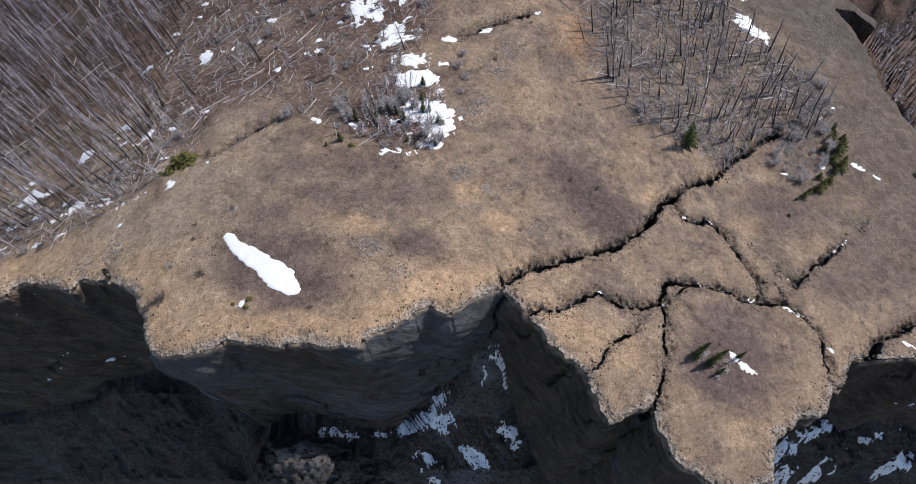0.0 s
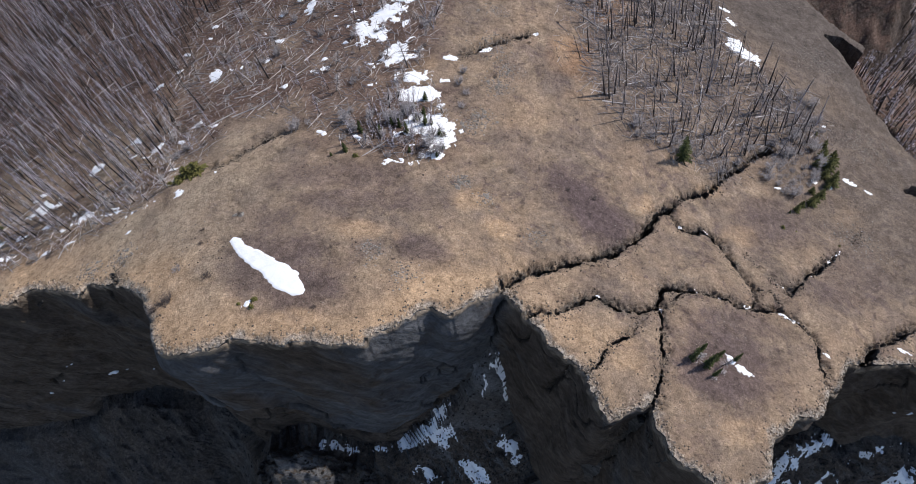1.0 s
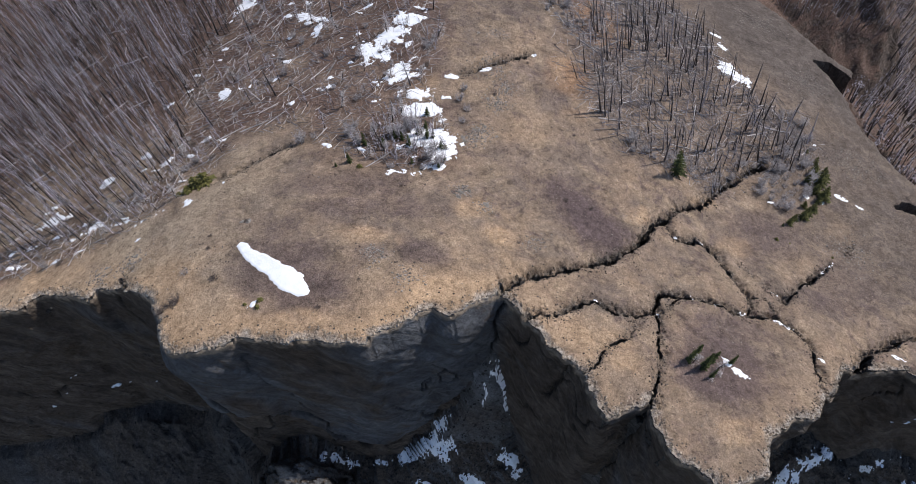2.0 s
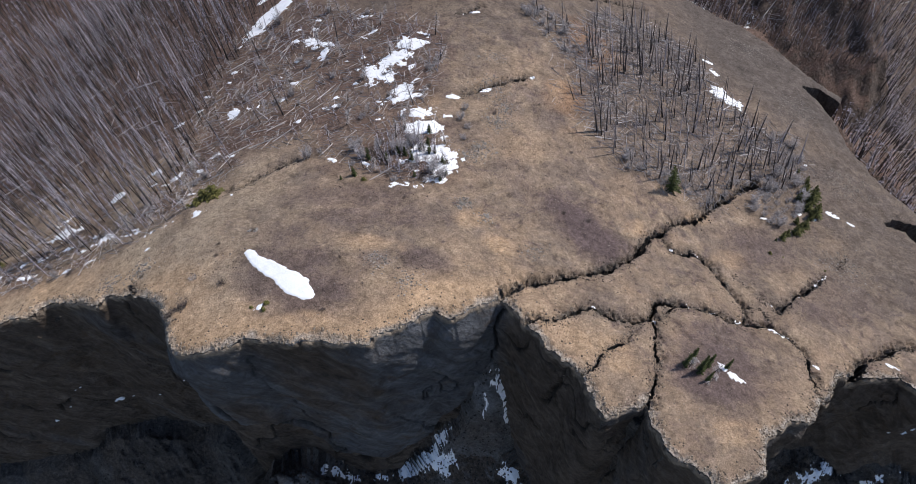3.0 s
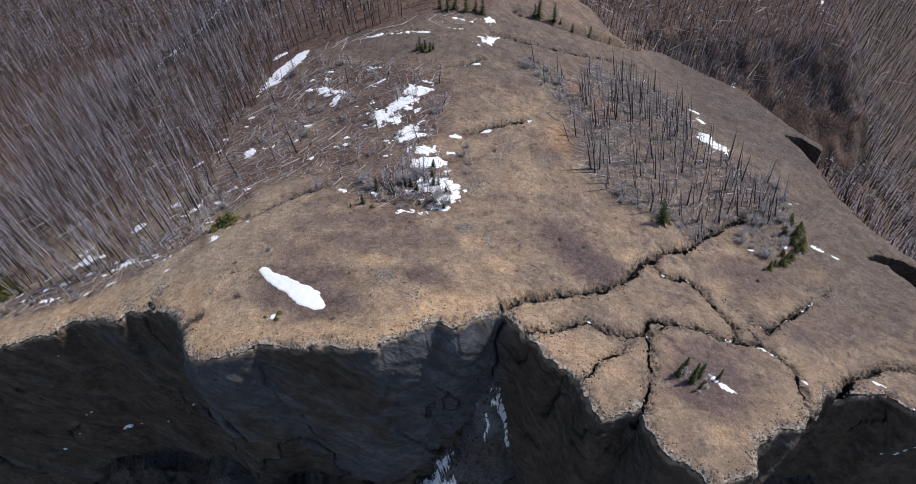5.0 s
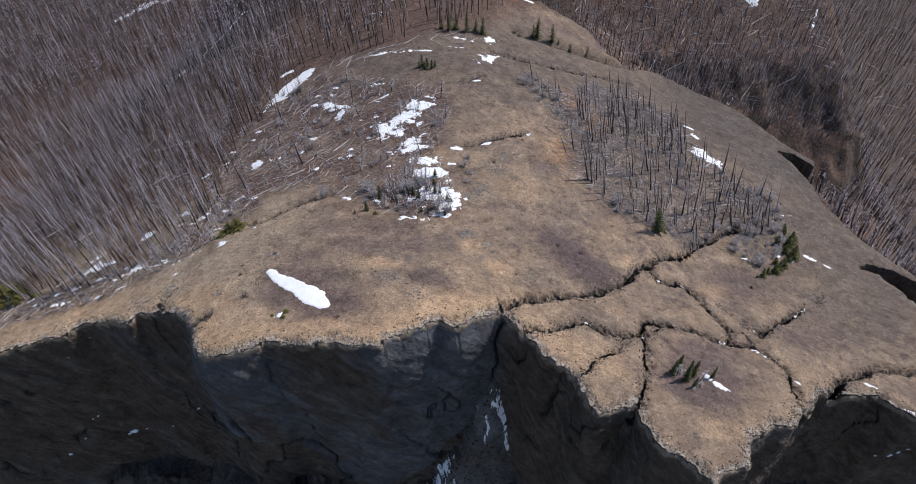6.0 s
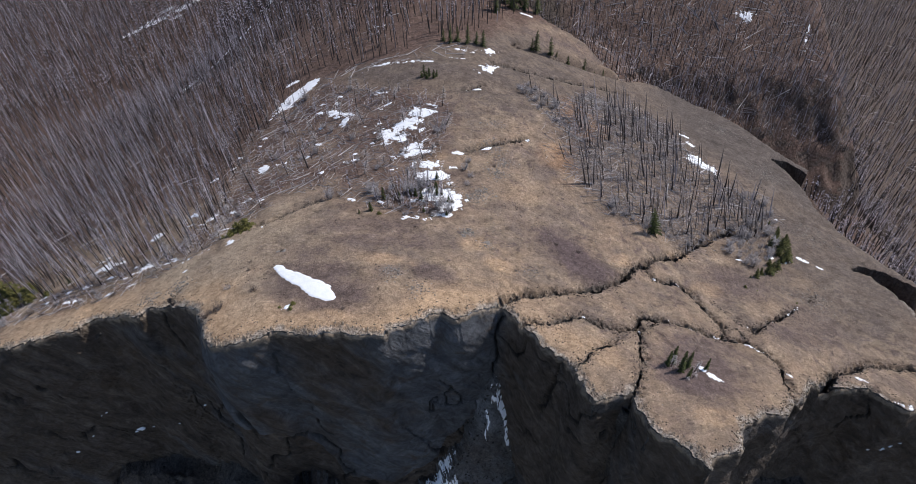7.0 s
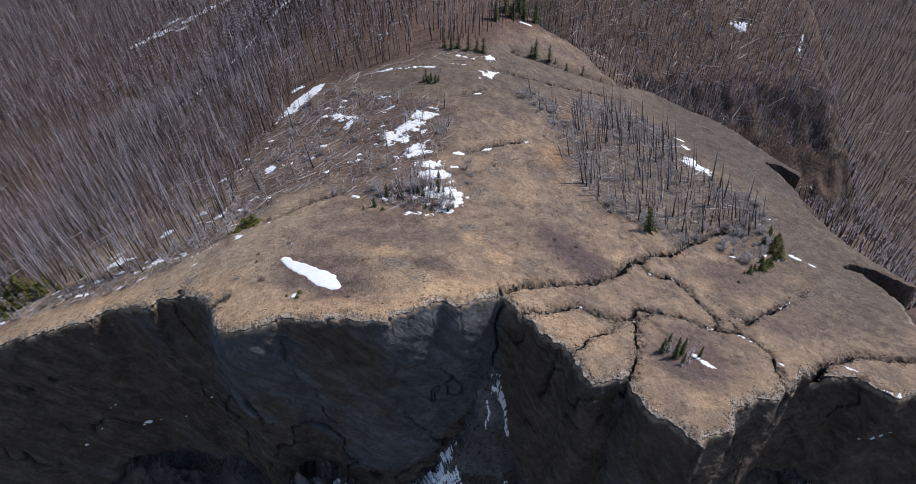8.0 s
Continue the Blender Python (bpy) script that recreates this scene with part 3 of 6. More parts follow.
FOREST = [(-3000, 60), (-140, 46), (-110, 49), (-99, 54), (-83, 54), (-69, 60), (-62, 63), (-57, 75), (-61, 90), (-62, 111), (-57, 128), (-51, 144), (-38, 148), (-24, 151), (-2, 161), (10, 175), (18, 190), (30, 200), (45, 204), (66, 198), (98, 206), (124, 208), (150, 206), (180, 202), (3000, 1200), (3000, 3000), (-3000, 3000)]
RIGHT_STAND = [(29, 112), (27, 100), (31, 90), (38, 81), (48, 78), (57, 73), (70, 83), (82, 84), (90, 96), (86, 104), (77, 109), (71, 125), (68, 140), (55, 150), (40, 135), (33, 125)]
CLEARING = [(-60, 76), (-48, 80), (-42, 79), (-34, 82), (-27, 72), (-13, 66), (-3, 66), (-1, 76), (-7, 92), (-4, 112), (-8, 126), (-26, 132), (-46, 142), (-58, 138), (-66, 122), (-66, 96), (-63, 82)]
WOOD_EDGE = [(-118, 45), (-95, 47.5), (-74, 51.5), (-61, 57), (-52, 66), (-47, 76), (-52, 80), (-62, 80), (-68, 66), (-84, 58), (-118, 54)]


# x, y, half length, half width, turn, strength (ochre ones negative)
HEATH_PATCHES = [(25.5, 58.5, 12, 6.5, -52, 1.0), (-6, 44.4, 5.5, 3, -10, 0.75), (-16, 55.2, 17, 3.2, 2, 0.5), (44, 27, 11, 9, 0, 0.85), (-29, 38.5, 13, 7.5, -40, 0.75), (-21, 36, 4, 2.4, -20, 0.8), (-22, 61, 14, 4, 0, 0.5), (66, 62, 12, 7, 30, 0.65), (35, 120, 9, 14, 0, 0.3), (-10, 140, 20, 7, 0, 0.35), (48, 36, 9, 4, 0, 0.6), (45, 190, 30, 8, 8, 0.4), (-12, 112, 9, 12, 0, 0.5), (80, 50, 14, 7, 25, 0.5), (12, 70, 5, 8, 20, 0.35), (-36, 51, 5, 3, 0, 0.4)]
OCHRE_PATCHES = [(7.8, 50.1, 4.5, 2.6, -30, -0.85), (2.2, 56.5, 4, 2.6, 20, -0.6), (-16.7, 47.9, 7, 2.4, -10, -0.6), (-3.3, 37.2, 6, 2.6, 10, -0.9), (-9.1, 32.4, 5, 2.2, 40, -0.9), (-16.6, 28.4, 6, 1.8, 0, -1.0), (-42.9, 27.2, 4, 2, 0, -0.8), (36.8, 61.8, 4, 2.4, 40, -0.75), (38, 134, 4, 5, 20, -0.7), (25.5, 102.9, 4, 5, 0, -0.7), (-8, 93, 4, 2.4, 30, -0.6), (14.8, 80.8, 7, 5, 20, -0.35), (25.7, 29.9, 4, 6, 20, -0.7), (20, 30, 3, 4, 30, -0.7), (44, 15, 5, 2.4, 0, -0.6), (53, 69, 4, 2, 30, -0.7), (57, 57.5, 5, 3, 20, -0.4), (-25, 30, 9, 2, 0, -0.8), (-51, 40, 5, 5, 0, -0.4), (86, 66, 5, 3, 30, -0.4)]


def soft_inside(x, y, poly, soft):
    d, _ = line_distance(x, y, poly + poly[:1])
    d = np.where(inside(x, y, poly), d, -d) + soft * 0.8 * fbm(x, y, 7.0, 3, 33)
    return smooth(-soft, soft, d)


def build_ground():
    xs = steps((-3000, -600, 200), (-600, -270, 15), (-270, -106, 2.0), (-106, 4, 0.48), (4, 92, 0.2), (92, 122, 0.48), (122, 200, 1.4), (200, 340, 2.8), (340, 600, 10), (600, 3000, 200))
    ys = steps((-900, -100, 100), (-100, 0, 5), (0, 4, 1.0), (4, 64, 0.22), (64, 140, 0.6), (140, 240, 1.25), (240, 420, 4), (420, 800, 15), (800, 3000, 200))
    x, y = np.meshgrid(xs, ys)
    shape = x.shape
    x, y = x.ravel(), y.ravel()
    z, out, steep, gap, sx, sy, rise, bank = terrain(x, y, (xs, ys))
    bluff = np.maximum(steep, smooth(-46, -52, x) * smooth(60, 50, y))
    # steep faces: draw the foot in under the rim
    gy, gx = np.gradient(out.reshape(shape), ys, xs)
    norm = np.maximum(np.hypot(gx, gy), 1e-6).ravel()
    d = np.maximum(out, 0.0)
    pull = np.where(out > 0, np.where(d < 5.0, 0.94 * d + 0.35 * smooth(0.05, 0.6, d), 5.05 * (1 - smooth(5.0, 16.0, d))) * steep * smooth(-1.0, 1.0, rise), 0.0)
    px, py = x - gx.ravel() / norm * pull + sx, y - gy.ravel() / norm * pull + sy
    nx, ny = len(xs), len(ys)
    i = (np.arange(ny - 1)[:, None] * nx + np.arange(nx - 1)[None, :]).ravel()
    quads = np.stack([i, i + 1, i + nx + 1, i + nx], 1)
    me = tri_mesh("ground", np.stack([px, py, z], 1), quads, GROUND, True)
    heath = 0.0
    ochre = 0.0
    for cx, cy, rx, ry, turn, amount in HEATH_PATCHES + OCHRE_PATCHES:
        c, s = math.cos(radians(turn)), math.sin(radians(turn))
        u, v = ((x - cx) * c + (y - cy) * s) / rx, (-(x - cx) * s + (y - cy) * c) / ry
        spread = abs(amount) * smooth(1.3, 0.5, np.hypot(u, v) + 0.55 * fbm(x, y, 5.0, 6, 44, 0.7))
        if amount > 0:
            heath = np.maximum(heath, spread)
        else:
            ochre = np.maximum(ochre, spread)
    bare = np.maximum(smooth(11, 3, np.hypot(x - 36, (y - 127) * 0.7) + 5 * fbm(x, y, 4.0, 4, 47)), smooth(8, 1, np.hypot(x - 27, (y - 101) * 0.6) + 4 * fbm(x, y, 4.0, 4, 49))) * 0.85
    rim = smooth(-14.0, -1.0, out + 6.0 * fbm(x, y, 6.0, 4, 45)) * smooth(75, 45, y) * (0.8 + 0.5 * fbm(x, y, 9.0, 3, 46)) * (0.18 + 0.82 * smooth(30, 6, x))
    brush = (1.0 - bare) * soft_inside(x, y, RIGHT_STAND, 9.0) * np.clip(0.7 + 0.8 * fbm(x, y, 7.0, 4, 58), 0.1, 1.0)
    litter = np.maximum(soft_inside(x, y, FOREST, 6.0) * (0.95 - np.clip(0.6 + 0.7 * fbm(x, y, 9.0, 4, 61), 0.0, 0.85) * smooth(112, 70, y + 0.35 * np.maximum(-70.0 - x, 0.0)) * smooth(-150, -100, x)), np.maximum(soft_inside(x, y, CLEARING, 6.0) * np.clip(0.75 + 0.8 * fbm(x, y, 8.0, 4, 59), 0.25, 1.0), soft_inside(x, y, WOOD_EDGE, 4.0) * np.clip(0.5 + 0.8 * fbm(x, y, 6.0, 4, 60), 0.0, 0.9)))
    litter = litter * (1 - 0.8 * smooth(9, 2, -out + 9 * fbm(x, y, 9, 4, 53)) * smooth(205, 225, y) * smooth(150, 170, x))
    litter = np.maximum(litter, smooth(0, 6, out) * smooth(60, 80, y) * 0.95)
    vale = smooth(186, 215, x) * smooth(60, 80, y)
    litter = litter * (1 - 0.75 * vale)
    scree = 0.65 * smooth(105, 140, y) * smooth(190, 176, y) * smooth(-60, -30, x) + smooth(60, 100, x) * smooth(35, 60, y) * smooth(190, 176, y) * 0.75 + 0.5 * smooth(-7, -1, out + 3 * fbm(x, y, 5, 3, 48)) * smooth(90, 130, y)
    scree = np.maximum(scree, 0.95 * vale)
    face = np.maximum(smooth(0.05, 0.4, out) * np.maximum(bluff, 0.1), smooth(0.15, 0.6, gap))
    straw = smooth(-18.0, -60.0, x + 8 * fbm(x, y, 12.0, 4, 52)) * np.clip(0.5 + 0.8 * fbm(x, y, 7.0, 4, 54), 0.0, 0.8) * smooth(100, 70, y)
    lip = smooth(-1.5, -0.1, out + 0.9 * fbm(x, y, 1.6, 4, 57, 0.65)) * smooth(0.5, 0.1, out) * smooth(75, 50, y) * 0.85
    lip = np.maximum(lip, smooth(8.0, 5.0, np.hypot((x + 35.5) / 1.4, y - 17.0)))
    litter = np.minimum(litter * 1.08, 1.0)
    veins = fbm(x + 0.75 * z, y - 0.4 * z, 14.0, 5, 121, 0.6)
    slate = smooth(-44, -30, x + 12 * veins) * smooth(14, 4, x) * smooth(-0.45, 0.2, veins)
    peat = np.clip(smooth(-34, -50, x + 14 * veins) * smooth(-0.3, 0.35, veins) * 0.8 + smooth(8, 16, x) * smooth(0.0, 0.4, veins) * 0.6, 0, 1)
    peat = np.maximum(peat, 0.85 * smooth(60, 75, y))
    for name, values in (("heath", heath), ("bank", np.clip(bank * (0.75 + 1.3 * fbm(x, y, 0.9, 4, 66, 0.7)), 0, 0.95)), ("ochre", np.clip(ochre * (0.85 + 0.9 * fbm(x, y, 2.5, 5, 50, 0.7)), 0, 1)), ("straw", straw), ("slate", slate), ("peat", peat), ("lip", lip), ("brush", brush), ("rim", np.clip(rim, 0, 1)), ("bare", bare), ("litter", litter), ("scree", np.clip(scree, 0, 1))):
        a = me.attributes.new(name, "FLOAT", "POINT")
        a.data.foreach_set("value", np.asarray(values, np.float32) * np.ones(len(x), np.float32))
    co = np.stack([px, py, z], 1)
    a, b, c, d = (co[quads[:, k]] for k in range(4))
    n = np.cross(c - a, d - b)
    up = n[:, 2] / np.maximum(np.linalg.norm(n, axis=1), 1e-9)
    low = np.clip(face, 0, 1)[quads].min(1)
    near = np.maximum(out[quads].max(1) > 0.02, gap[quads].max(1) > 0.02)
    bare = np.maximum(low, np.where(near, smooth(0.72, 0.5, up) * bluff[quads].max(1), 0.0))
    bare = np.maximum(bare, 0.8 * smooth(0.72, 0.5, up) * (out[quads].min(1) > 0.5) * smooth(60, 75, y[quads[:, 0]]) * smooth(230, 200, x[quads[:, 0]]))
    bare = np.maximum(bare, 0.7 * smooth(0.66, 0.5, up) * smooth(70, 90, x[quads[:, 0]]) * smooth(192, 200, y[quads[:, 0]]) * smooth(320, 260, y[quads[:, 0]]))
    foot = me.attributes.new("foot", "FLOAT", "FACE")
    foot.data.foreach_set("value", (smooth(0.3, 0.6, up) * smooth(2.0, 5.0, out[quads].min(1)) * (1.0 - 0.65 * smooth(-40, -56, x[quads[:, 0]]))).astype(np.float32))
    rock = me.attributes.new("face", "FLOAT", "FACE")
    rock.data.foreach_set("value", bare.astype(np.float32))
    me.polygons.foreach_set("use_smooth", ~(near & (up < 0.6) & ((out[quads].min(1) < 0.15) | (gap[quads].max(1) > 0.02))))
    return tagged(new("ground", me), "dry brown hilltop broken by cracks above a dark scarp", "ground", kind="structure")


build_ground()

# ---- the surface under things ----
from mathutils.bvhtree import BVHTree


def ground_tree():
    me = bpy.data.objects["ground"].data
    co = np.empty(len(me.vertices) * 3, np.float32)
    me.vertices.foreach_get("co", co)
    co = co.reshape(-1, 3)
    ix = np.empty(len(me.loops), np.int32)
    me.loops.foreach_get("vertex_index", ix)
    ix = ix.reshape(-1, 4)
    mid = co[ix[:, 0]]
    keep = (mid[:, 0] > -820) & (mid[:, 0] < 860) & (mid[:, 1] > -60) & (mid[:, 1] < 1250)
    return BVHTree.FromPolygons(co.tolist(), ix[keep].tolist())


EARTH = ground_tree()


def drop(x, y):
    hit = EARTH.ray_cast(Vector((x, y, 300.0)), Vector((0, 0, -1)))
    return hit[0].z if hit[0] is not None else float(ground_z(x, y)[0])


def drops(x, y):
    return np.array([drop(a, b) for a, b in zip(np.ravel(x), np.ravel(y))])


# ---- the cliff below the rim ----
def build_cliff():
    line = np.array(RIM_WEST[2:] + RIM_SLABS_AND_SHADE_BLOCK[:-1], float)
    run = np.concatenate([[0], np.cumsum(np.hypot(*(line[1:] - line[:-1]).T))])
    s = np.arange(0, run[-1], 0.42)
    p = np.stack([np.interp(s, run, line[:, 0]), np.interp(s, run, line[:, 1])], 1)
    for _ in range(7):               # draw the line onto the crumbling rim
        o = rim_out(p[:, 0], p[:, 1])
        gx = (rim_out(p[:, 0] + 0.2, p[:, 1]) - rim_out(p[:, 0] - 0.2, p[:, 1])) / 0.4
        gy = (rim_out(p[:, 0], p[:, 1] + 0.2) - rim_out(p[:, 0], p[:, 1] - 0.2)) / 0.4
        k = np.clip((o - 0.1) / np.maximum(gx * gx + gy * gy, 0.4), -0.35, 0.35)
        p = p - np.stack([k * gx, k * gy], 1)
        p[1:-1] = 0.25 * p[:-2] + 0.5 * p[1:-1] + 0.25 * p[2:]
    w = np.hanning(15)
    w /= w.sum()
    even = np.stack([np.convolve(np.pad(p[:, c], 7, mode="edge"), w, "valid") for c in (0, 1)], 1)
    w = np.hanning(41)
    w /= w.sum()
    deepline = np.stack([np.convolve(np.pad(p[:, c], 20, mode="edge"), w, "valid") for c in (0, 1)], 1)
    tangent = np.gradient(deepline, axis=0) + 0.25 * np.gradient(even, axis=0)
    tangent /= np.maximum(np.linalg.norm(tangent, axis=1), 1e-6)[:, None]
    n = np.stack([tangent[:, 1], -tangent[:, 0]], 1)
    lips = np.stack([drops(p[:, 0] - n[:, 0] * q, p[:, 1] - n[:, 1] * q) for q in (0.15, 0.3, 0.5)])
    top = np.median(lips, 0) - 0.1
    level = np.median(np.stack([np.roll(top, q) for q in range(-5, 6)]), 0)
    top = np.clip(top, level - 0.5, level + 0.3)
    down = np.concatenate([np.arange(0, 4, 0.3), np.arange(4, 82, 0.6)])
    S, T = np.meshgrid(s, down)
    X, Z = np.broadcast_to(p[:, 0], S.shape), top[None, :] - T
    U = S + 0.55 * Z
    foot = np.interp(X, [-150, -62, -51, -47, -38, -31, -27, -20, -8, -4, 2, 8, 12, 200], [-90, -90, -16, -22, -25, -31, -44, -47, -46, -38, -31, -20, -90, -90])
    slab = smooth(-58, -50, X) * smooth(10, 6, X)
    below = smooth(0.6, -0.9, Z - foot - 2.2 * fbm(S, Z, 6.0, 4, 151, 0.6)) * slab
    deep = smooth(0.5, 6.0, T)
    out = 0.22 + (0.03 - 0.015 * slab) * T + deep * (1.1 * fbm(U, 0.8 * Z, 18.0, 3, 131) + 1.3 * (0.33 - np.abs(fbm(U + 0.3 * Z, 0.5 * Z, 9.0, 4, 132))))
    out = out + deep * slab * (1.0 - below) * 0.7
    out = out + smooth(0.2, 2.0, T) * (0.26 - 0.12 * slab + 0.45 * below) * fbm(S, Z, 1.8, 4, 133, 0.68)
    out = out + smooth(6, 14, T) * (1 - slab) * 0.9 * np.abs(fbm(S - 0.8 * Z, 0.45 * Z, 6.0, 4, 134, 0.6))
    out = np.maximum(out, 0.06 + 0.012 * T)
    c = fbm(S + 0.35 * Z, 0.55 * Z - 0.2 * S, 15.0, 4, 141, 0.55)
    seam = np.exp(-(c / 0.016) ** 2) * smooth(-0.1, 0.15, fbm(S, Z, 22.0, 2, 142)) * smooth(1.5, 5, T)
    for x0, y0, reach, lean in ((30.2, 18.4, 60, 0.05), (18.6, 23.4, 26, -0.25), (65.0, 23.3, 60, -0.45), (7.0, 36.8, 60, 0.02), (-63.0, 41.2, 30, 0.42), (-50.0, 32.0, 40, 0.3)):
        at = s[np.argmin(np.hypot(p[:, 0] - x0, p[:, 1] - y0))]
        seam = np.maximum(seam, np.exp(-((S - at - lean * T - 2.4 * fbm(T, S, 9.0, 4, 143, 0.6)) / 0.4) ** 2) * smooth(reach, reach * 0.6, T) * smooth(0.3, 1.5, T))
    out = out - 0.9 * seam
    out[0] = -0.3
    out[1] = np.minimum(out[1], 0.12)
    fade = smooth(0.2, 2.6, T)
    V = np.stack([p[None, :, c] + (even - p)[None, :, c] * fade + (deepline - even)[None, :, c] * 0.6 * smooth(6, 20, T) + n[None, :, c] * out for c in (0, 1)] + [Z], 2).reshape(-1, 3)
    m = len(s)
    i = (np.arange(len(down) - 1)[:, None] * m + np.arange(m - 1)[None, :]).ravel()
    me = tri_mesh("cliff", V, np.stack([i, i + m, i + m + 1, i + 1], 1), CLIFF, False)
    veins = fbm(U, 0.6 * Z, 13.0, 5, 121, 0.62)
    # slate rock; the x -30 to -5 term puts glancing light into its colour
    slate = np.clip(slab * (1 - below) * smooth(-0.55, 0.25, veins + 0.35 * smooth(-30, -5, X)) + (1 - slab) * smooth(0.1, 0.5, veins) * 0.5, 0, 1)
    # ragged earth band at the top, tinted as if the sun reached it
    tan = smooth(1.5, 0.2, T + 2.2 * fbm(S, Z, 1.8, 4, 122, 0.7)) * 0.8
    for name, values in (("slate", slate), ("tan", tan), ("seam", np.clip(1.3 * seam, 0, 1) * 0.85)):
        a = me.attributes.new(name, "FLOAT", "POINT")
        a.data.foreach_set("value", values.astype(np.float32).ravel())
    return tagged(new("cliff", me), "dark slate and brown cliff face below the broken rim", "cliff", kind="structure")


build_cliff()


def scatter(poly, gap, tries=30000, seed=1, limit=100000):
    """Places inside a polygon, at least a gap apart (by cells)."""
    r = np.random.default_rng(seed)
    p = np.array(poly, float)
    lo, hi = p.min(0), p.max(0)
    q = r.uniform(lo, hi, (tries, 2))
    q = q[inside(q[:, 0], q[:, 1], list(map(tuple, poly)))]
    taken, out = {}, []
    for x, y in q:
        i, j = int(x // gap), int(y // gap)
        if all((x - a) ** 2 + (y - b) ** 2 >= gap * gap for di in (-1, 0, 1) for dj in (-1, 0, 1) for a, b in taken.get((i + di, j + dj), ())):
            taken.setdefault((i, j), []).append((x, y))
            out.append((x, y))
            if len(out) >= limit:
                break
    return out


# ---- dead trees ----
def tapered(points, radii, sides=5):
    """A closed tapered tube through points: verts and faces."""
    v, f = [], []
    n = len(points)
    for k, (p, r) in enumerate(zip(points, radii)):
        a, b = points[max(k - 1, 0)], points[min(k + 1, n - 1)]
        axis = (Vector(b) - Vector(a)).normalized()
        u = axis.orthogonal().normalized()
        w = axis.cross(u)
        for s in range(sides):
            ang = 2 * math.pi * s / sides
            v.append(Vector(p) + (u * math.cos(ang) + w * math.sin(ang)) * r)
    for k in range(n - 1):
        for s in range(sides):
            a, b = k * sides + s, k * sides + (s + 1) % sides
            f.append((a, b, b + sides))
            f.append((a, b + sides, a + sides))
    for k in range(1, sides - 1):
        f.append((0, k + 1, k))
        f.append(((n - 1) * sides, (n - 1) * sides + k, (n - 1) * sides + k + 1))
    return [tuple(q) for q in v], f


def twig(base, tip, width, v, f, r, kink=0.12):
    """A thin three-sided spike, bent once."""
    base, tip = Vector(base), Vector(tip)
    way = tip - base
    mid = base + way * 0.5 + Vector(r.uniform(-1, 1, 3)) * way.length * kink
    axis = way.normalized()
    u = axis.orthogonal().normalized()
    w = axis.cross(u)
    n = len(v)
    for p, s in ((base, width), (mid, width * 0.65)):
        for k in range(3):
            a = 2.094 * k
            v.append(tuple(p + (u * math.cos(a) + w * math.sin(a)) * s))
    v.append(tuple(tip))
    for k in range(3):
        a, b = n + k, n + (k + 1) % 3
        f.extend([(a, b, b + 3), (a, b + 3, a + 3), (a + 3, b + 3, n + 6)])


def snag(seed, h, r0, twigs, clear, reach, sides=6, broken=False):
    """Trunk and branches of a dead conifer h metres tall."""
    r = np.random.default_rng(seed)
    bend = r.uniform(-0.03, 0.03, 2) * h
    pts = [(bend[0] * t * t, bend[1] * t * t, h * t - (0.35 if t == 0 else 0)) for t in (0, 0.08, 0.35, 0.7, 1.0)]
    top = 0.45 if broken else 0.12
    tv, tf = tapered(pts, [r0 * 1.35, r0, r0 * 0.85, r0 * (0.5 + top * 0.3), r0 * top], sides)
    bv, bf = [], []
    for k in range(twigs):
        t = clear + (1 - clear) * r.uniform(0, 1) ** 0.85
        a = r.uniform(0, 6.283)
        ln = reach * (1.12 - t) * r.uniform(0.55, 1.25) + 0.25
        base = (bend[0] * t * t, bend[1] * t * t, h * t)
        lift = r.uniform(-0.45, 0.25)
        tip = (base[0] + math.cos(a) * ln, base[1] + math.sin(a) * ln, base[2] + lift * ln)
        twig(base, tip, r.uniform(0.022, 0.04), bv, bf, r)
        for q in range(2):
            s = r.uniform(0.35, 0.8)
            b2 = tuple(base[i] + (tip[i] - base[i]) * s for i in range(3))
            a2, l2 = a + r.choice((-1, 1)) * r.uniform(0.5, 1.1), ln * r.uniform(0.25, 0.5)
            n = len(bv)
            t2 = (b2[0] + math.cos(a2) * l2, b2[1] + math.sin(a2) * l2, b2[2] - r.uniform(0, 0.4) * l2)
            bv.extend([(b2[0] - 0.03 * math.sin(a2), b2[1] + 0.03 * math.cos(a2), b2[2]), (b2[0] + 0.03 * math.sin(a2), b2[1] - 0.03 * math.cos(a2), b2[2]), t2])
            bf.append((n, n + 1, n + 2))
    return tv, tf, bv, bf


DEAD_LABEL = {
    "pole": "charred grey standing dead conifer pole with few branches",
    "bushy": "silver-grey dead conifer with dense bare twigs",
}


def dead_tree(kind, seed, h, r0, twigs, clear, reach, broken=False):
    tv, tf, bv, bf = snag(seed, h, r0, twigs, clear, reach, broken=broken)
    tree = tagged(new("dead_tree"), DEAD_LABEL[kind], "dead tree", "standing dead trees")
    part("trunk", mesh_from("trunk", tv, tf, CHARRED, True), tree)
    part("crown", mesh_from("crown", bv, bf, SMOKE if kind == "pole" else TWIG), tree, "bare grey branches")
    return tree


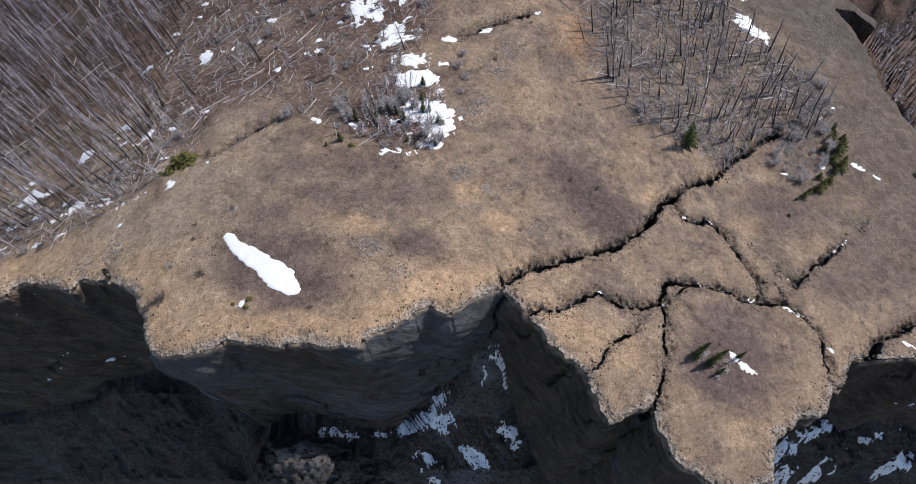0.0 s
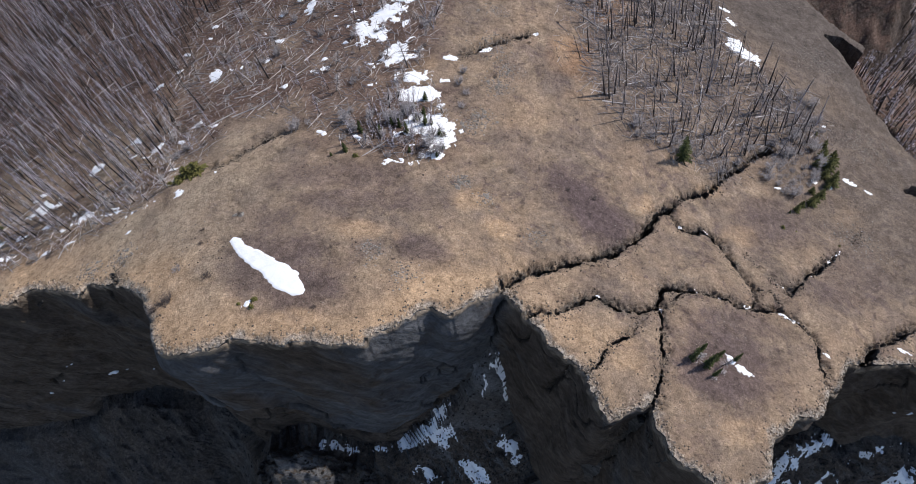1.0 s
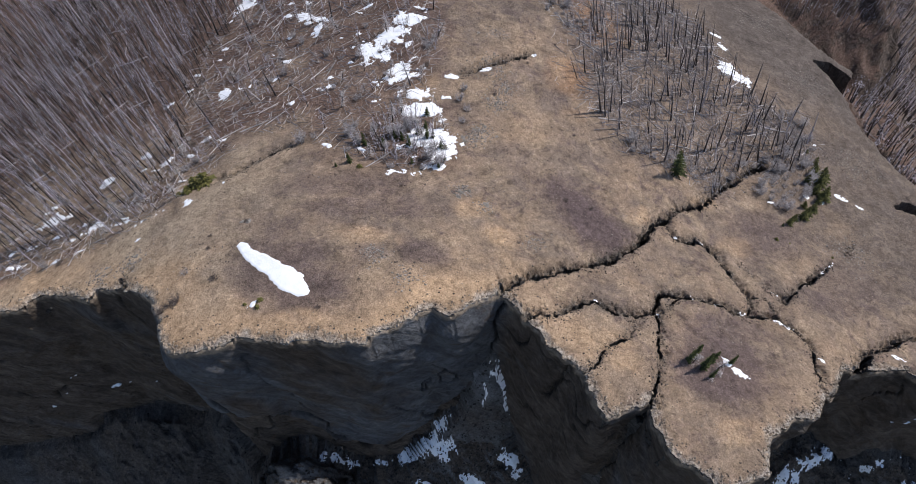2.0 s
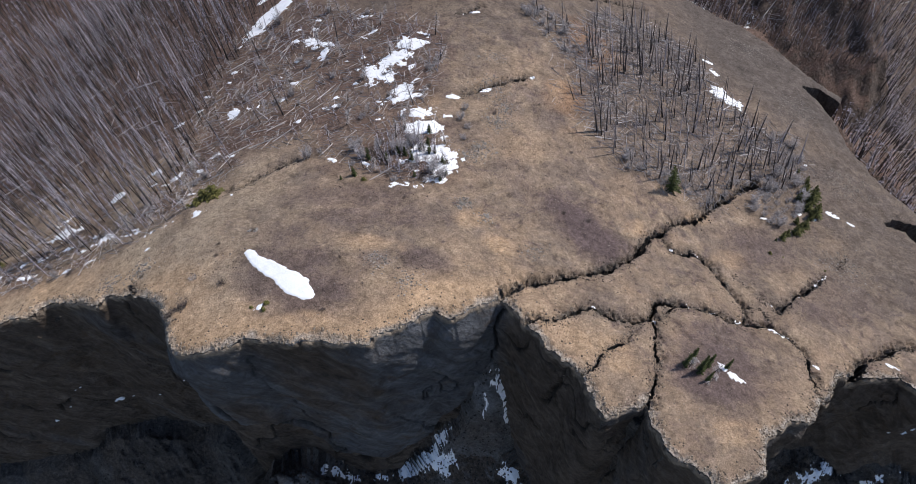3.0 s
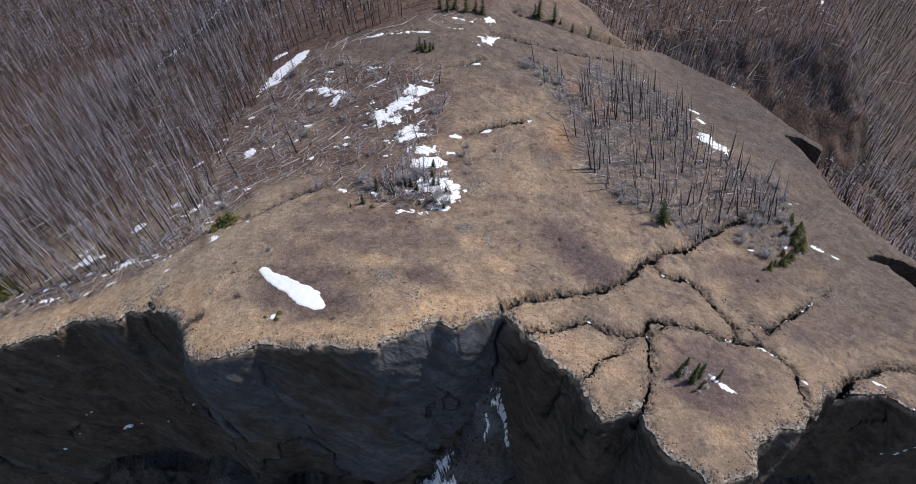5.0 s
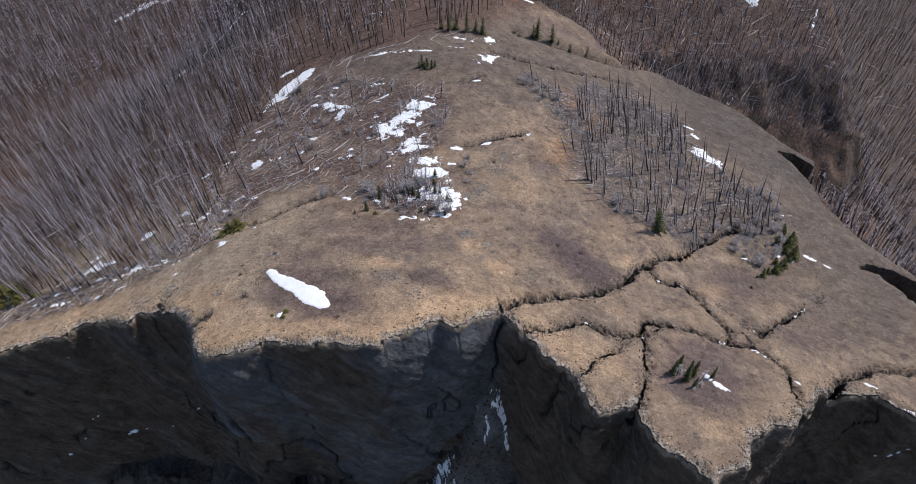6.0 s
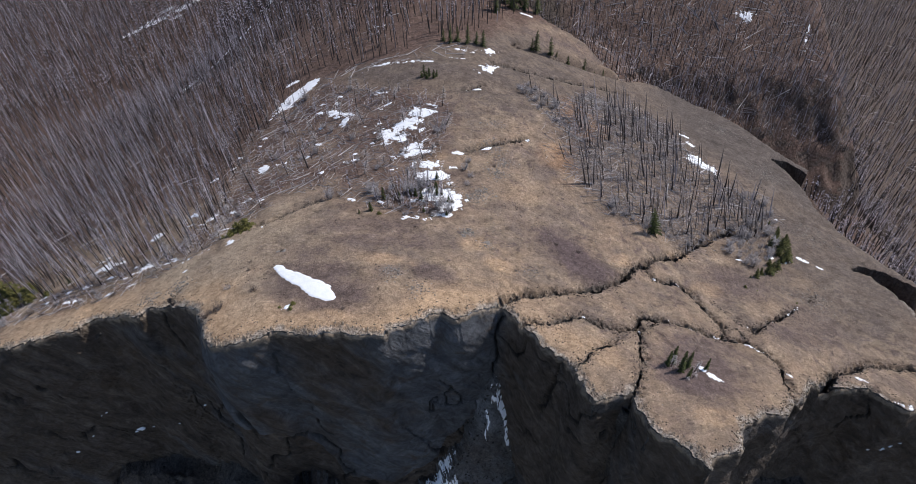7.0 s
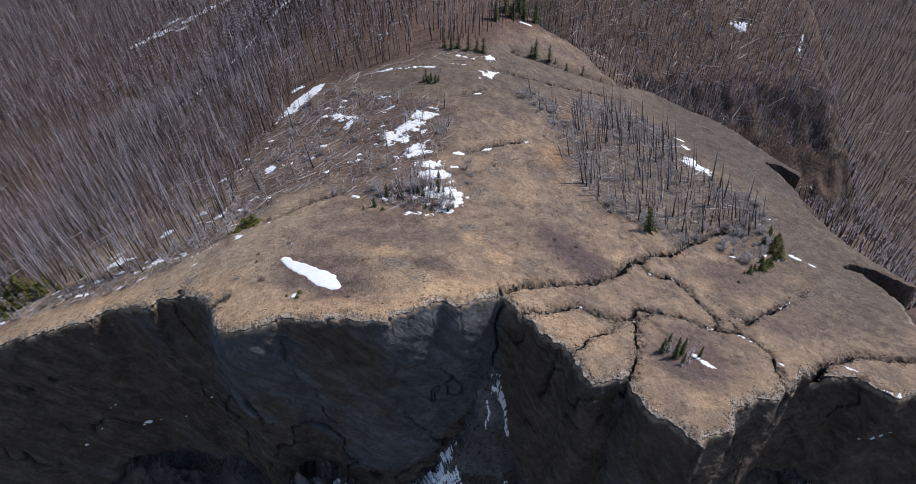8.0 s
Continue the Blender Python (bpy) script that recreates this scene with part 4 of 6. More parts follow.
POLES = [dead_tree("pole", 100 + k, h, r, n, c, 1.1, b) for k, (h, r, n, c, b) in enumerate(((10.5, 0.23, 34, 0.35, False), (8.5, 0.2, 20, 0.3, True), (11.5, 0.22, 46, 0.4, False), (6.0, 0.19, 12, 0.3, True), (9.5, 0.2, 70, 0.2, False)))]
BUSHY = [dead_tree("bushy", 200 + k, h, r, n, c, 1.15) for k, (h, r, n, c) in enumerate(((14, 0.14, 120, 0.2), (12.0, 0.125, 90, 0.25), (15, 0.15, 130, 0.25), (10, 0.12, 80, 0.15)))]
GREY = []
for k, (h, r, n, c) in enumerate(((5.5, 0.12, 60, 0.1), (4.2, 0.10, 48, 0.1), (7.0, 0.13, 66, 0.15), (3.2, 0.09, 40, 0.05))):
    ob = dead_tree("bushy", 230 + k, h, r, n, c, 1.7)
    ob["label"] = "leaning silver-grey dead snag with crooked bare limbs"
    ob.children[0].data.materials[0] = WEATHERED
    GREY.append(ob)
USED = set()


def lean_at(x, y):
    """Degrees by which the creeping ground has tipped its trees to the west."""
    if x > 18 and 64 < y < 155:
        return -11.0
    return -4.0 if x < -10 else 0.0


def pick(kit, r):
    """One of a kit, those not yet set down first."""
    fresh = [ob for ob in kit if ob.name not in USED]
    return fresh[0] if fresh else kit[int(r.integers(len(kit)))]


def plant(kit, x, y, r, lo=0.8, hi=1.2, tip=3.0, sink=0.0):
    """One thing of a kit, set on the ground: the first use of each is the original."""
    ob = pick(kit, r)
    s = float(r.uniform(lo, hi))
    m = pose(x, y, drop(x, y) - sink, 0, lean_at(x, y), 0) @ pose(0, 0, 0, float(r.uniform(-tip, tip)), float(r.uniform(-tip, tip)), float(r.uniform(0, 360))) @ Matrix.Diagonal((s, s, s * float(r.uniform(0.93, 1.07)), 1))
    if ob.name not in USED:
        USED.add(ob.name)
        ob.matrix_basis = m
        return ob
    return copy_thing(ob, m)


UPPER_PILE = [(17, 138), (22, 126), (30, 114), (35, 112), (40, 132), (52, 150), (44, 151), (34, 138), (24, 141)]
SAPLINGS = [(-18, 82), (-18, 70), (-12, 66.5), (-7, 68), (-5, 74), (-7, 80), (-9, 86)]


def place_stands():
    r = np.random.default_rng(31)
    for x, y in scatter(RIGHT_STAND, 1.2, seed=3, limit=175):
        plant(POLES, x, y, r, 0.35, 1.08, 6.0)
    for x, y in scatter(CLEARING, 1.7, seed=4, limit=84):
        plant(GREY if r.uniform() < 0.92 else POLES, x, y, r, 0.5, 1.15, 18.0)
    for x, y in scatter(WOOD_EDGE, 2.0, seed=6, limit=16):
        plant(GREY if r.uniform() < 0.6 else BUSHY, x, y, r, 0.6, 1.1, 10.0)
    for x, y in scatter(UPPER_PILE, 2.2, seed=7, limit=18):
        plant(POLES if r.uniform() < 0.6 else GREY, x, y, r, 0.45, 1.0, 6.0)
    for x, y in ((39.2, 27.4), (40.9, 28.4), (42.8, 25.2), (41.2, 24.0), (43.4, 26.6)):
        plant(GREY, x, y, r, 0.5, 0.85, 5.0)
    edge = [(-118, 50), (-99, 55), (-83, 55), (-69, 60), (-63, 63), (-58, 76), (-62, 91), (-65, 112), (-70, 112), (-68, 92), (-64, 78), (-70, 66), (-84, 61), (-104, 61), (-118, 56)]
    for x, y in scatter(edge, 2.6, seed=5, limit=22):
        plant(BUSHY if r.uniform() < 0.7 else POLES, x, y, r, 0.75, 1.1, 3.0)


place_stands()


# ---- the burnt forest on the slopes ----
def forest(name, label, places, kits, seed, lo, hi, silver=0.45, twigs=None):
    r = np.random.default_rng(seed)
    arrays = []
    for tv, tf, bv, bf in kits:
        arrays.append((np.array(tv), np.array(tf), np.array(bv), np.array(bf)))
    vs, fs, mats, at = [], [], [], 0
    for x, y in places:
        tv, tf, bv, bf = arrays[int(r.integers(len(arrays)))]
        s, a = r.uniform(lo, hi), r.uniform(0, 6.283)
        c, sn = math.cos(a) * s, math.sin(a) * s
        lean = r.normal(0, 0.045, 2) + (math.tan(radians(lean_at(x, y))), 0.0)
        z0 = drop(x, y)
        pale = r.uniform() < silver
        for v, f, mi in ((tv, tf, 0), (bv, bf, 1)):
            w = np.empty_like(v)
            w[:, 0] = v[:, 0] * c - v[:, 1] * sn + lean[0] * v[:, 2] + x
            w[:, 1] = v[:, 0] * sn + v[:, 1] * c + lean[1] * v[:, 2] + y
            w[:, 2] = v[:, 2] * s + z0
            vs.append(w)
            fs.append(f + at)
            mats.append(np.full(len(f), 2 if mi == 0 and pale else mi, np.int32))
            at += len(v)
    me = tri_mesh(name, np.concatenate(vs), np.concatenate(fs), CHARRED)
    me.materials.append(twigs or LILAC)
    me.materials.append(SILVER)
    me.polygons.foreach_set("material_index", np.concatenate(mats))
    return tagged(new(name, me), label, "forest", kind="stuff")


def thin_snag(seed, h, r0, twigs, clear, reach, broad=1.0):
    """A light version for deep woods: trunk and flat twigs."""
    r = np.random.default_rng(seed)
    tv, tf = tapered([(0, 0, -0.5), (0, 0, h * 0.5), (r.uniform(-0.2, 0.2), 0, h)], [r0 * 1.1, r0 * 0.8, r0 * 0.15], 4)
    bv, bf = [], []
    for k in range(twigs):
        t = clear + (1 - clear) * r.uniform(0, 1) ** 0.85
        a = r.uniform(0, 6.283)
        ln = reach * (1.15 - t) * r.uniform(0.5, 1.25) + 0.3
        z, dz = h * t, r.uniform(-0.5, 0.2) * ln
        wd = r.uniform(0.035, 0.075) * broad
        n = len(bv)
        bv.extend([(-math.sin(a) * wd, math.cos(a) * wd, z), (math.sin(a) * wd, -math.cos(a) * wd, z + wd), (math.cos(a) * ln, math.sin(a) * ln, z + dz)])
        bf.append((n, n + 1, n + 2))
    return tv, tf, bv, bf


def grow_forests():
    dense = [thin_snag(300 + k, h, 0.13, n, c, 0.85) for k, (h, n, c) in enumerate(((16, 90, 0.4), (14, 50, 0.45), (17, 100, 0.42), (12, 8, 0.4), (15, 50, 0.5), (10, 6, 0.4), (13, 76, 0.35), (14, 10, 0.5)))]
    light = [thin_snag(310 + k, h, 0.17, n, c, 1.05, 1.7) for k, (h, n, c) in enumerate(((15, 46, 0.35), (13, 26, 0.45), (16, 52, 0.4), (11, 8, 0.4), (14, 36, 0.4), (12, 4, 0.5)))]
    west = [(-150, 47), (-118, 51), (-100, 56), (-84, 56), (-70, 61), (-64, 65), (-60, 77), (-62, 92), (-64, 112), (-58, 128), (-53, 144), (-60, 175), (-90, 190), (-150, 190)]
    forest("burnt_forest", "dense burnt forest of grey standing trunks on the slope", scatter(west, 1.0, 9000, 11, 2000), dense, 12, 0.5, 1.0, 0.12)
    far = [(-280, 50), (-150, 48), (-150, 190), (-90, 190), (-62, 175), (-53, 146), (-38, 150), (-24, 154), (-2, 164), (8, 178), (18, 194), (30, 204), (22, 214), (10, 250), (-10, 330), (-40, 420), (-100, 560), (-470, 560), (-440, 300), (-330, 80)]
    forest("burnt_forest", "dense burnt forest of grey standing trunks on the slope", [q for q in scatter(far, 1.5, 60000, 13, 11500) if q[1] < 235], light, 14, 0.6, 1.05, 0.06)
    veil = [thin_snag(370 + k, h, 0.2, n, c, 1.5, 3.4) for k, (h, n, c) in enumerate(((15, 22, 0.4), (13, 16, 0.4), (16, 26, 0.35), (12, 5, 0.5)))]
    forest("burnt_forest", "distant burnt forest of grey trunks on the slope", [q for q in scatter(far, 1.9, 60000, 113, 14000) if q[1] >= 235], veil, 114, 0.7, 1.1, 0.06)
    sparse = [thin_snag(320 + k, h, 0.15, n, c, 1.2) for k, (h, n, c) in enumerate(((12, 26, 0.3), (9, 14, 0.3), (13, 36, 0.35), (7, 8, 0.3)))]
    spur = [(24, 216), (36, 206), (58, 203), (72, 198), (96, 212), (130, 218), (174, 216), (178, 240), (168, 270), (164, 390), (20, 400), (6, 320)]
    forest("burnt_forest", "thin burnt woods among fallen trunks across the ravine", scatter(spur, 1.6, 18000, 15, 2900), sparse, 16, 0.6, 1.1, 0.12)
    forest("dead_saplings", "thin dead saplings among the standing burnt poles", scatter(RIGHT_STAND, 0.9, 4000, 19, 260) + scatter(UPPER_PILE, 1.5, 3000, 18, 20), [thin_snag(353, 10.5, 0.16, 12, 0.3, 0.9), thin_snag(350, 7.5, 0.09, 30, 0.2, 0.9), thin_snag(351, 5.5, 0.08, 24, 0.2, 0.8), thin_snag(352, 9.0, 0.11, 36, 0.25, 0.9)], 20, 0.55, 1.1, 0.2, SMOKE)
    forest("dead_saplings", "slender dead saplings standing close in the snow", scatter(SAPLINGS, 0.8, 4000, 25, 64), [thin_snag(360, 5.5, 0.07, 34, 0.1, 0.6), thin_snag(361, 4.2, 0.06, 30, 0.1, 0.55), thin_snag(362, 6.4, 0.08, 26, 0.2, 0.6)], 26, 0.45, 0.9)
    forest("dead_saplings", "slender dead trunks at the wood's edge", scatter(WOOD_EDGE, 1.6, 4000, 27, 90) + scatter(CLEARING, 1.8, 6000, 28, 120), [thin_snag(363, 7.5, 0.09, 40, 0.15, 0.8), thin_snag(364, 5.2, 0.08, 30, 0.1, 0.8), thin_snag(365, 9.4, 0.10, 46, 0.2, 0.8)], 29, 0.35, 0.9)
    bank = [(90, 200), (110, 208), (150, 204), (180, 204), (188, 214), (178, 230), (100, 228), (84, 214)]
    forest("burnt_forest", "thin burnt trunks leaning on the ravine's banks", scatter(bank, 1.6, 6000, 21, 520), sparse, 22, 0.4, 0.85, 0.4)
    deep = [thin_snag(340 + k, h, 0.21, n, c, 1.5, 3.0) for k, (h, n, c) in enumerate(((14, 14, 0.35), (12, 9, 0.4), (16, 18, 0.4), (10, 3, 0.4), (15, 8, 0.5)))]
    vale = [(132, 60), (128, 150), (186, 196), (192, 230), (205, 280), (250, 390), (330, 560), (420, 760), (640, 900), (640, 520), (430, 260), (330, 120), (240, 50)]
    forest("burnt_forest", "burnt forest filling the valley floor", scatter(vale, 2.6, 60000, 17, 9500), deep, 18, 0.8, 1.2, 0.15)


grow_forests()


# ---- snow ----
# x, y, half length, half width, turn, raggedness
SNOW_TONGUE_AND_EAST = [(-31.5, 40.6, 10.2, 3.1, -37, 0.22), (72.6, 118, 6.6, 3.3, -45, 1.0), (73.2, 129, 1.8, 0.9, -60, 0.7), (72.5, 134.5, 1.8, 0.7, -20, 0.8), (-6.5, 74.5, 6.6, 6.2, 30, 1.6), (-2.6, 71.3, 3.8, 2.2, 35, 1.2), (-12.4, 64.8, 2.3, 0.9, 15, 1.0), (-5.5, 66.8, 3.6, 1.7, 25, 1.1), (-7.8, 84.2, 4.4, 2.4, 15, 0.85), (-8.6, 89.5, 5.0, 2.0, 12, 1.1), (-12.6, 95.6, 5.4, 4.2, 20, 1.3), (-20, 103.4, 5.6, 3.8, -35, 1.5), (-17, 108.6, 6.2, 4.2, 20, 1.2), (-11.2, 116, 4.4, 4.0, 10, 1.2), (-3.0, 88.4, 1.0, 0.5, 20, 0.8), (-25, 129.4, 2.4, 0.8, 10, 1.2), (-25, 120.3, 1.9, 0.9, -20, 1.1), (-3.6, 81, 1.6, 0.9, 40, 1.0)]
SNOW_CLEARING = [(-39, 121.4, 6.0, 2.0, -18, 1.2), (-34.8, 117, 3.4, 1.5, 80, 1.2), (-54.3, 139.7, 10.8, 2.9, 55, 0.85), (-58, 149, 2.4, 1.0, 30, 0.8), (-55, 97, 3.2, 2.2, 0, 1.6), (-70, 78.9, 2.6, 1.6, 40, 1.3), (-63.6, 74.7, 2.6, 1.3, 30, 1.3), (-69, 74.2, 1.6, 0.9, 10, 1.2), (-30.5, 92.8, 3.2, 1.2, 12, 1.4), (-41, 105, 1.4, 0.8, 0, 0.8), (-1.6, 95.6, 1.9, 0.9, 12, 0.6), (5.6, 98.6, 1.6, 0.5, 20, 0.6), (17.6, 106.2, 0.6, 0.5, 0, 0.3), (9, 160.5, 2.6, 1.9, 60, 1.5), (7.4, 146, 4.4, 2.2, 50, 1.7), (3, 130, 2.0, 0.6, 15, 0.6)]
SNOW_HILLTOP = [(-26, 147.4, 4.6, 1.0, 8, 1.0), (-14, 147.6, 8.0, 0.9, 2, 1.1), (-3, 150.5, 3.0, 0.7, 0, 1.0), (-2, 157.4, 5.0, 0.8, -10, 1.2), (-32, 178, 3, 1.0, 0, 1.0), (-86.5, 64, 3.57, 2.2, 20, 1.6), (-74.4, 59.4, 2.38, 1.4, 25, 1.6), (-66.5, 58.9, 1.7, 0.9, -20, 1.6), (-63.3, 56.3, 1.61, 0.9, 60, 1.6), (-77.4, 73, 2.21, 1.4, 30, 1.6), (-58.8, 58.4, 1.27, 0.5, 40, 1.6), (-60.9, 52, 1.44, 0.4, 50, 1.6), (-78.8, 56.6, 1.87, 0.8, 30, 1.6), (-83.2, 58.3, 1.7, 0.6, 15, 1.6), (-75.5, 52.7, 1.61, 0.5, 22, 1.6), (-80.3, 51.1, 2.04, 0.6, 28, 1.6), (-88, 56.9, 1.7, 0.6, 25, 1.6), (-52.2, 60, 1.61, 0.8, 28, 1.6), (-46.4, 64.2, 1.27, 0.7, 8, 1.6), (-88.4, 51.9, 2.04, 0.7, 20, 1.6), (-70, 97, 1.36, 1.0, 20, 1.6), (-90, 68, 2.55, 1.2, 20, 1.6)]
SNOW_WOOD_EDGE = [(-33.2, 33.3, 0.9, 0.6, 30, 0.5), (90.8, 77.8, 1.5, 0.7, -25, 0.4), (95.0, 75.2, 1.0, 0.3, -25, 0.8), (84.9, 75.2, 1.3, 0.7, 20, 0.9), (81.4, 76.6, 0.9, 0.6, 40, 0.9), (90, 95, 0.6, 0.4, 0, 0.4), (71, 73, 0.7, 0.3, 10, 0.7), (47.2, 26.2, 1.6, 0.5, -35, 0.7), (45.4, 28, 1.0, 0.6, -60, 0.9), (60.9, 38.6, 1.7, 0.6, -32, 0.6), (78.2, 55.2, 2.0, 0.32, 38, 0.5), (70.4, 49.4, 1.0, 0.2, 38, 0.8), (43.9, 42.1, 0.7, 0.3, -15, 0.5), (48.2, 41.5, 0.8, 0.35, 8, 0.5)]
SNOW_CRACKS = [(52.4, 39.8, 0.6, 0.3, 30, 0.5), (24, 38.4, 0.5, 0.25, 0, 0.5), (35, 37.2, 0.6, 0.3, -20, 0.5), (65.5, 30.8, 0.5, 0.35, -40, 0.4), (43.7, 57.7, 0.5, 0.3, 0, 0.5), (46.2, 56.8, 0.5, 0.3, 0, 0.5), (49.4, 57.2, 0.5, 0.25, -20, 0.5), (62.4, 46.1, 0.7, 0.3, -35, 0.7), (53.1, 39.7, 0.8, 0.3, 30, 0.5), (88.6, 63.4, 0.6, 0.2, 50, 0.5), (83.5, 32.8, 1.4, 0.25, -28, 0.4), (9.6, 33.8, 3.0, 2.6, 60, 1.5), (5.4, 31.6, 2.8, 0.9, 70, 1.0), (-4.8, 28.2, 4.2, 2.4, 60, 1.2), (-9.6, 25.8, 5.4, 2.6, 15, 1.0), (-3.0, 25.0, 2.6, 1.6, 30, 1.2), (-27.8, 22.8, 3.2, 1.4, 10, 1.2), (-18.5, 23.4, 1.6, 0.5, 0, 0.6), (12.2, 23, 3.6, 2.2, -50, 1.0), (4, 18.4, 3.6, 1.8, -35, 0.9), (-7.5, 18.3, 3.2, 1.4, -20, 1.5)]
SNOW_SCARP_FOOT = [(-6.6, 14.6, 3.0, 1.2, -15, 1.5), (75.5, 19.5, 6.5, 2.6, 45, 1.5), (83, 24, 6.5, 1.9, 35, 1.2), (89, 25.2, 5.2, 1.0, 15, 1.2), (78, 14.5, 4.0, 2.6, 30, 1.6), (86, 14.5, 4.4, 2.4, 35, 1.7), (97, 22.8, 4.6, 1.0, 20, 1.6), (103.5, 17.5, 5.0, 2.4, 30, 1.7), (-190, 330, 9, 5, 40, 1.9), (-176, 343, 10, 4, 35, 1.9), (-202, 322, 6, 3, 40, 1.9), (-163, 352, 9, 4, 30, 1.9), (-187, 346, 6, 3, 50, 1.9), (-174, 330, 5, 2.6, 30, 1.9), (-152, 360, 7, 3, 30, 1.9), (-113, 247, 18, 2.4, 48, 1.7), (-132, 230, 9, 2.4, 60, 1.9), (-94, 278, 12, 3, 60, 1.9)]
SNOW_EAST_FOOT = [(98, 213, 4, 1.4, 30, 1.9), (120, 211, 4, 1.2, 60, 1.4), (134, 254, 5, 2.5, 20, 1.9), (163, 246, 8, 0.9, 70, 1.9), (24, 201, 2.4, 0.8, 0, 0.8)]
SNOW_PATCHES = SNOW_TONGUE_AND_EAST + SNOW_CLEARING + SNOW_HILLTOP + SNOW_WOOD_EDGE + SNOW_CRACKS + SNOW_SCARP_FOOT + SNOW_EAST_FOOT


TONGUE = [(-39.2, 45.9), (-38.3, 47.1), (-36.6, 46.4), (-35.4, 45), (-31.3, 42.9), (-28.2, 41), (-25.8, 38.9), (-24.6, 37), (-24, 35.8), (-24.2, 34.8), (-25.6, 34.4), (-29.2, 35.7), (-30.4, 37.2), (-33.1, 39.5), (-36, 41.9)]


def snow_patch(k, cx, cy, rx, ry, turn, ragged):
    step = 0.22 if max(rx, ry) < 7 else (0.3 if max(rx, ry) < 13 else 0.8)
    c, s = math.cos(radians(turn)), math.sin(radians(turn))
    us, ws = np.arange(-rx * 1.5 - 0.8, rx * 1.5 + 0.8 + step, step), np.arange(-ry * 1.7 - 0.8, ry * 1.7 + 0.8 + step, step)
    u, w = np.meshgrid(us, ws)
    x, y = cx + u * c - w * s, cy + u * s + w * c
    body = 1.0 - np.hypot(u / rx, w / ry)
    if k == 0:                       # the long tongue in the hollow
        d, _ = line_distance(x, y, TONGUE + TONGUE[:1])
        body = np.where(inside(x, y, TONGUE), d, -d) / ry - 0.06
    grain = 1.1 + 0.5 * min(rx, ry)
    f = body * min(rx, ry) + ragged * (0.4 + (0.85 if ragged > 0.9 else 0.45) * min(rx, ry)) * fbm(x, y, grain, 5, 300 + k, 0.72) - 0.25 * (ragged > 0.9) - 0.12 * (ragged > 0.9) * min(rx, ry)
    f = f + (0.22 if k == 0 else 0.6) * fbm(x, y, 0.95, 3, 400 + k, 0.8) - (0.55 * smooth(0.05, 0.5, fbm(x, y, 1.7, 4, 450 + k, 0.7)) if ragged > 0.9 else 0.0)
    f = f - 2.5 * smooth(1.1, 1.5, np.abs(u) / (rx + 0.4)) - 2.5 * smooth(1.1, 1.6, np.abs(w) / (ry + 0.4))
    n = u.shape[1]
    keep = f > -0.45
    cell = keep[:-1, :-1] & keep[1:, :-1] & keep[:-1, 1:] & keep[1:, 1:]
    jj, ii = np.nonzero(cell)
    if not len(jj):
        return None
    q = np.stack([jj * n + ii, jj * n + ii + 1, (jj + 1) * n + ii + 1, (jj + 1) * n + ii], 1)
    ids, back = np.unique(q, return_inverse=True)
    xr, yr, fr = x.ravel()[ids], y.ravel()[ids], f.ravel()[ids]
    z = drops(xr, yr) + np.clip(fr * 0.7, -0.25, 0.09) + np.clip(fr * 0.02, 0, 0.05)
    base = Vector((cx, cy, float(drop(cx, cy))))
    v = np.stack([xr - base.x, yr - base.y, z - base.z], 1)
    back = back.reshape(-1, 4)
    rise = z[back].max(1) - z[back].min(1)
    back = back[rise < step * (7.0 if cy < 40 and base.z < -12 else 2.6)]
    if np.median(z) < -12 and cy < 40:
        back = back[z[back].max(1) < -12]
    if not len(back):
        return None
    label = "long white tongue of old snow on brown turf" if k == 0 else ("ragged white old snow patch on the ground" if ragged > 0.9 else "small smooth white snow patch on the ground")
    for island in islands(back):
        flat = v[back[island]]
        if len(island) * step * step < 0.9:
            SCRAPS.append(flat + np.array(base))
            continue
        ids, quads = np.unique(back[island], return_inverse=True)
        mid = v[ids].mean(0)
        ob = tagged(new("snow_patch", tri_mesh("snow_patch", v[ids] - mid, quads.reshape(-1, 4), SNOW, True)), label, "snow patch", "snow patches")
        ob.location = base + Vector(mid)


SCRAPS = []


def islands(quads):
    """Groups of faces that hang together."""
    owner = np.arange(quads.max() + 1)
    while True:
        low = owner[quads].min(1)
        nxt = owner.copy()
        for c in range(4):
            np.minimum.at(nxt, quads[:, c], low)
        if (nxt == owner).all():
            break
        owner = nxt
    key = owner[quads[:, 0]]
    order = np.argsort(key, kind="stable")
    return np.split(order, np.nonzero(np.diff(key[order]))[0] + 1)


SNOW_BITS = [(x, y, 0.5 + 0.5 * abs(math.sin(7.1 * x)), 0.35 + 0.2 * abs(math.sin(5.3 * y)), 40.0 * math.sin(x), 0.8) for x, y in scatter(CLEARING, 3.4, 4000, 461, 34) + scatter(WOOD_EDGE, 2.6, 4000, 462, 14)]
for number, row in enumerate(SNOW_PATCHES + SNOW_BITS):
    snow_patch(number, *row)
scraps = np.concatenate(SCRAPS).reshape(-1, 3)
tagged(new("snow_scraps", tri_mesh("snow_scraps", scraps, np.arange(len(scraps)).reshape(-1, 4), SNOW, True)), "small scraps of old snow between sticks and stones", "snow", kind="stuff")


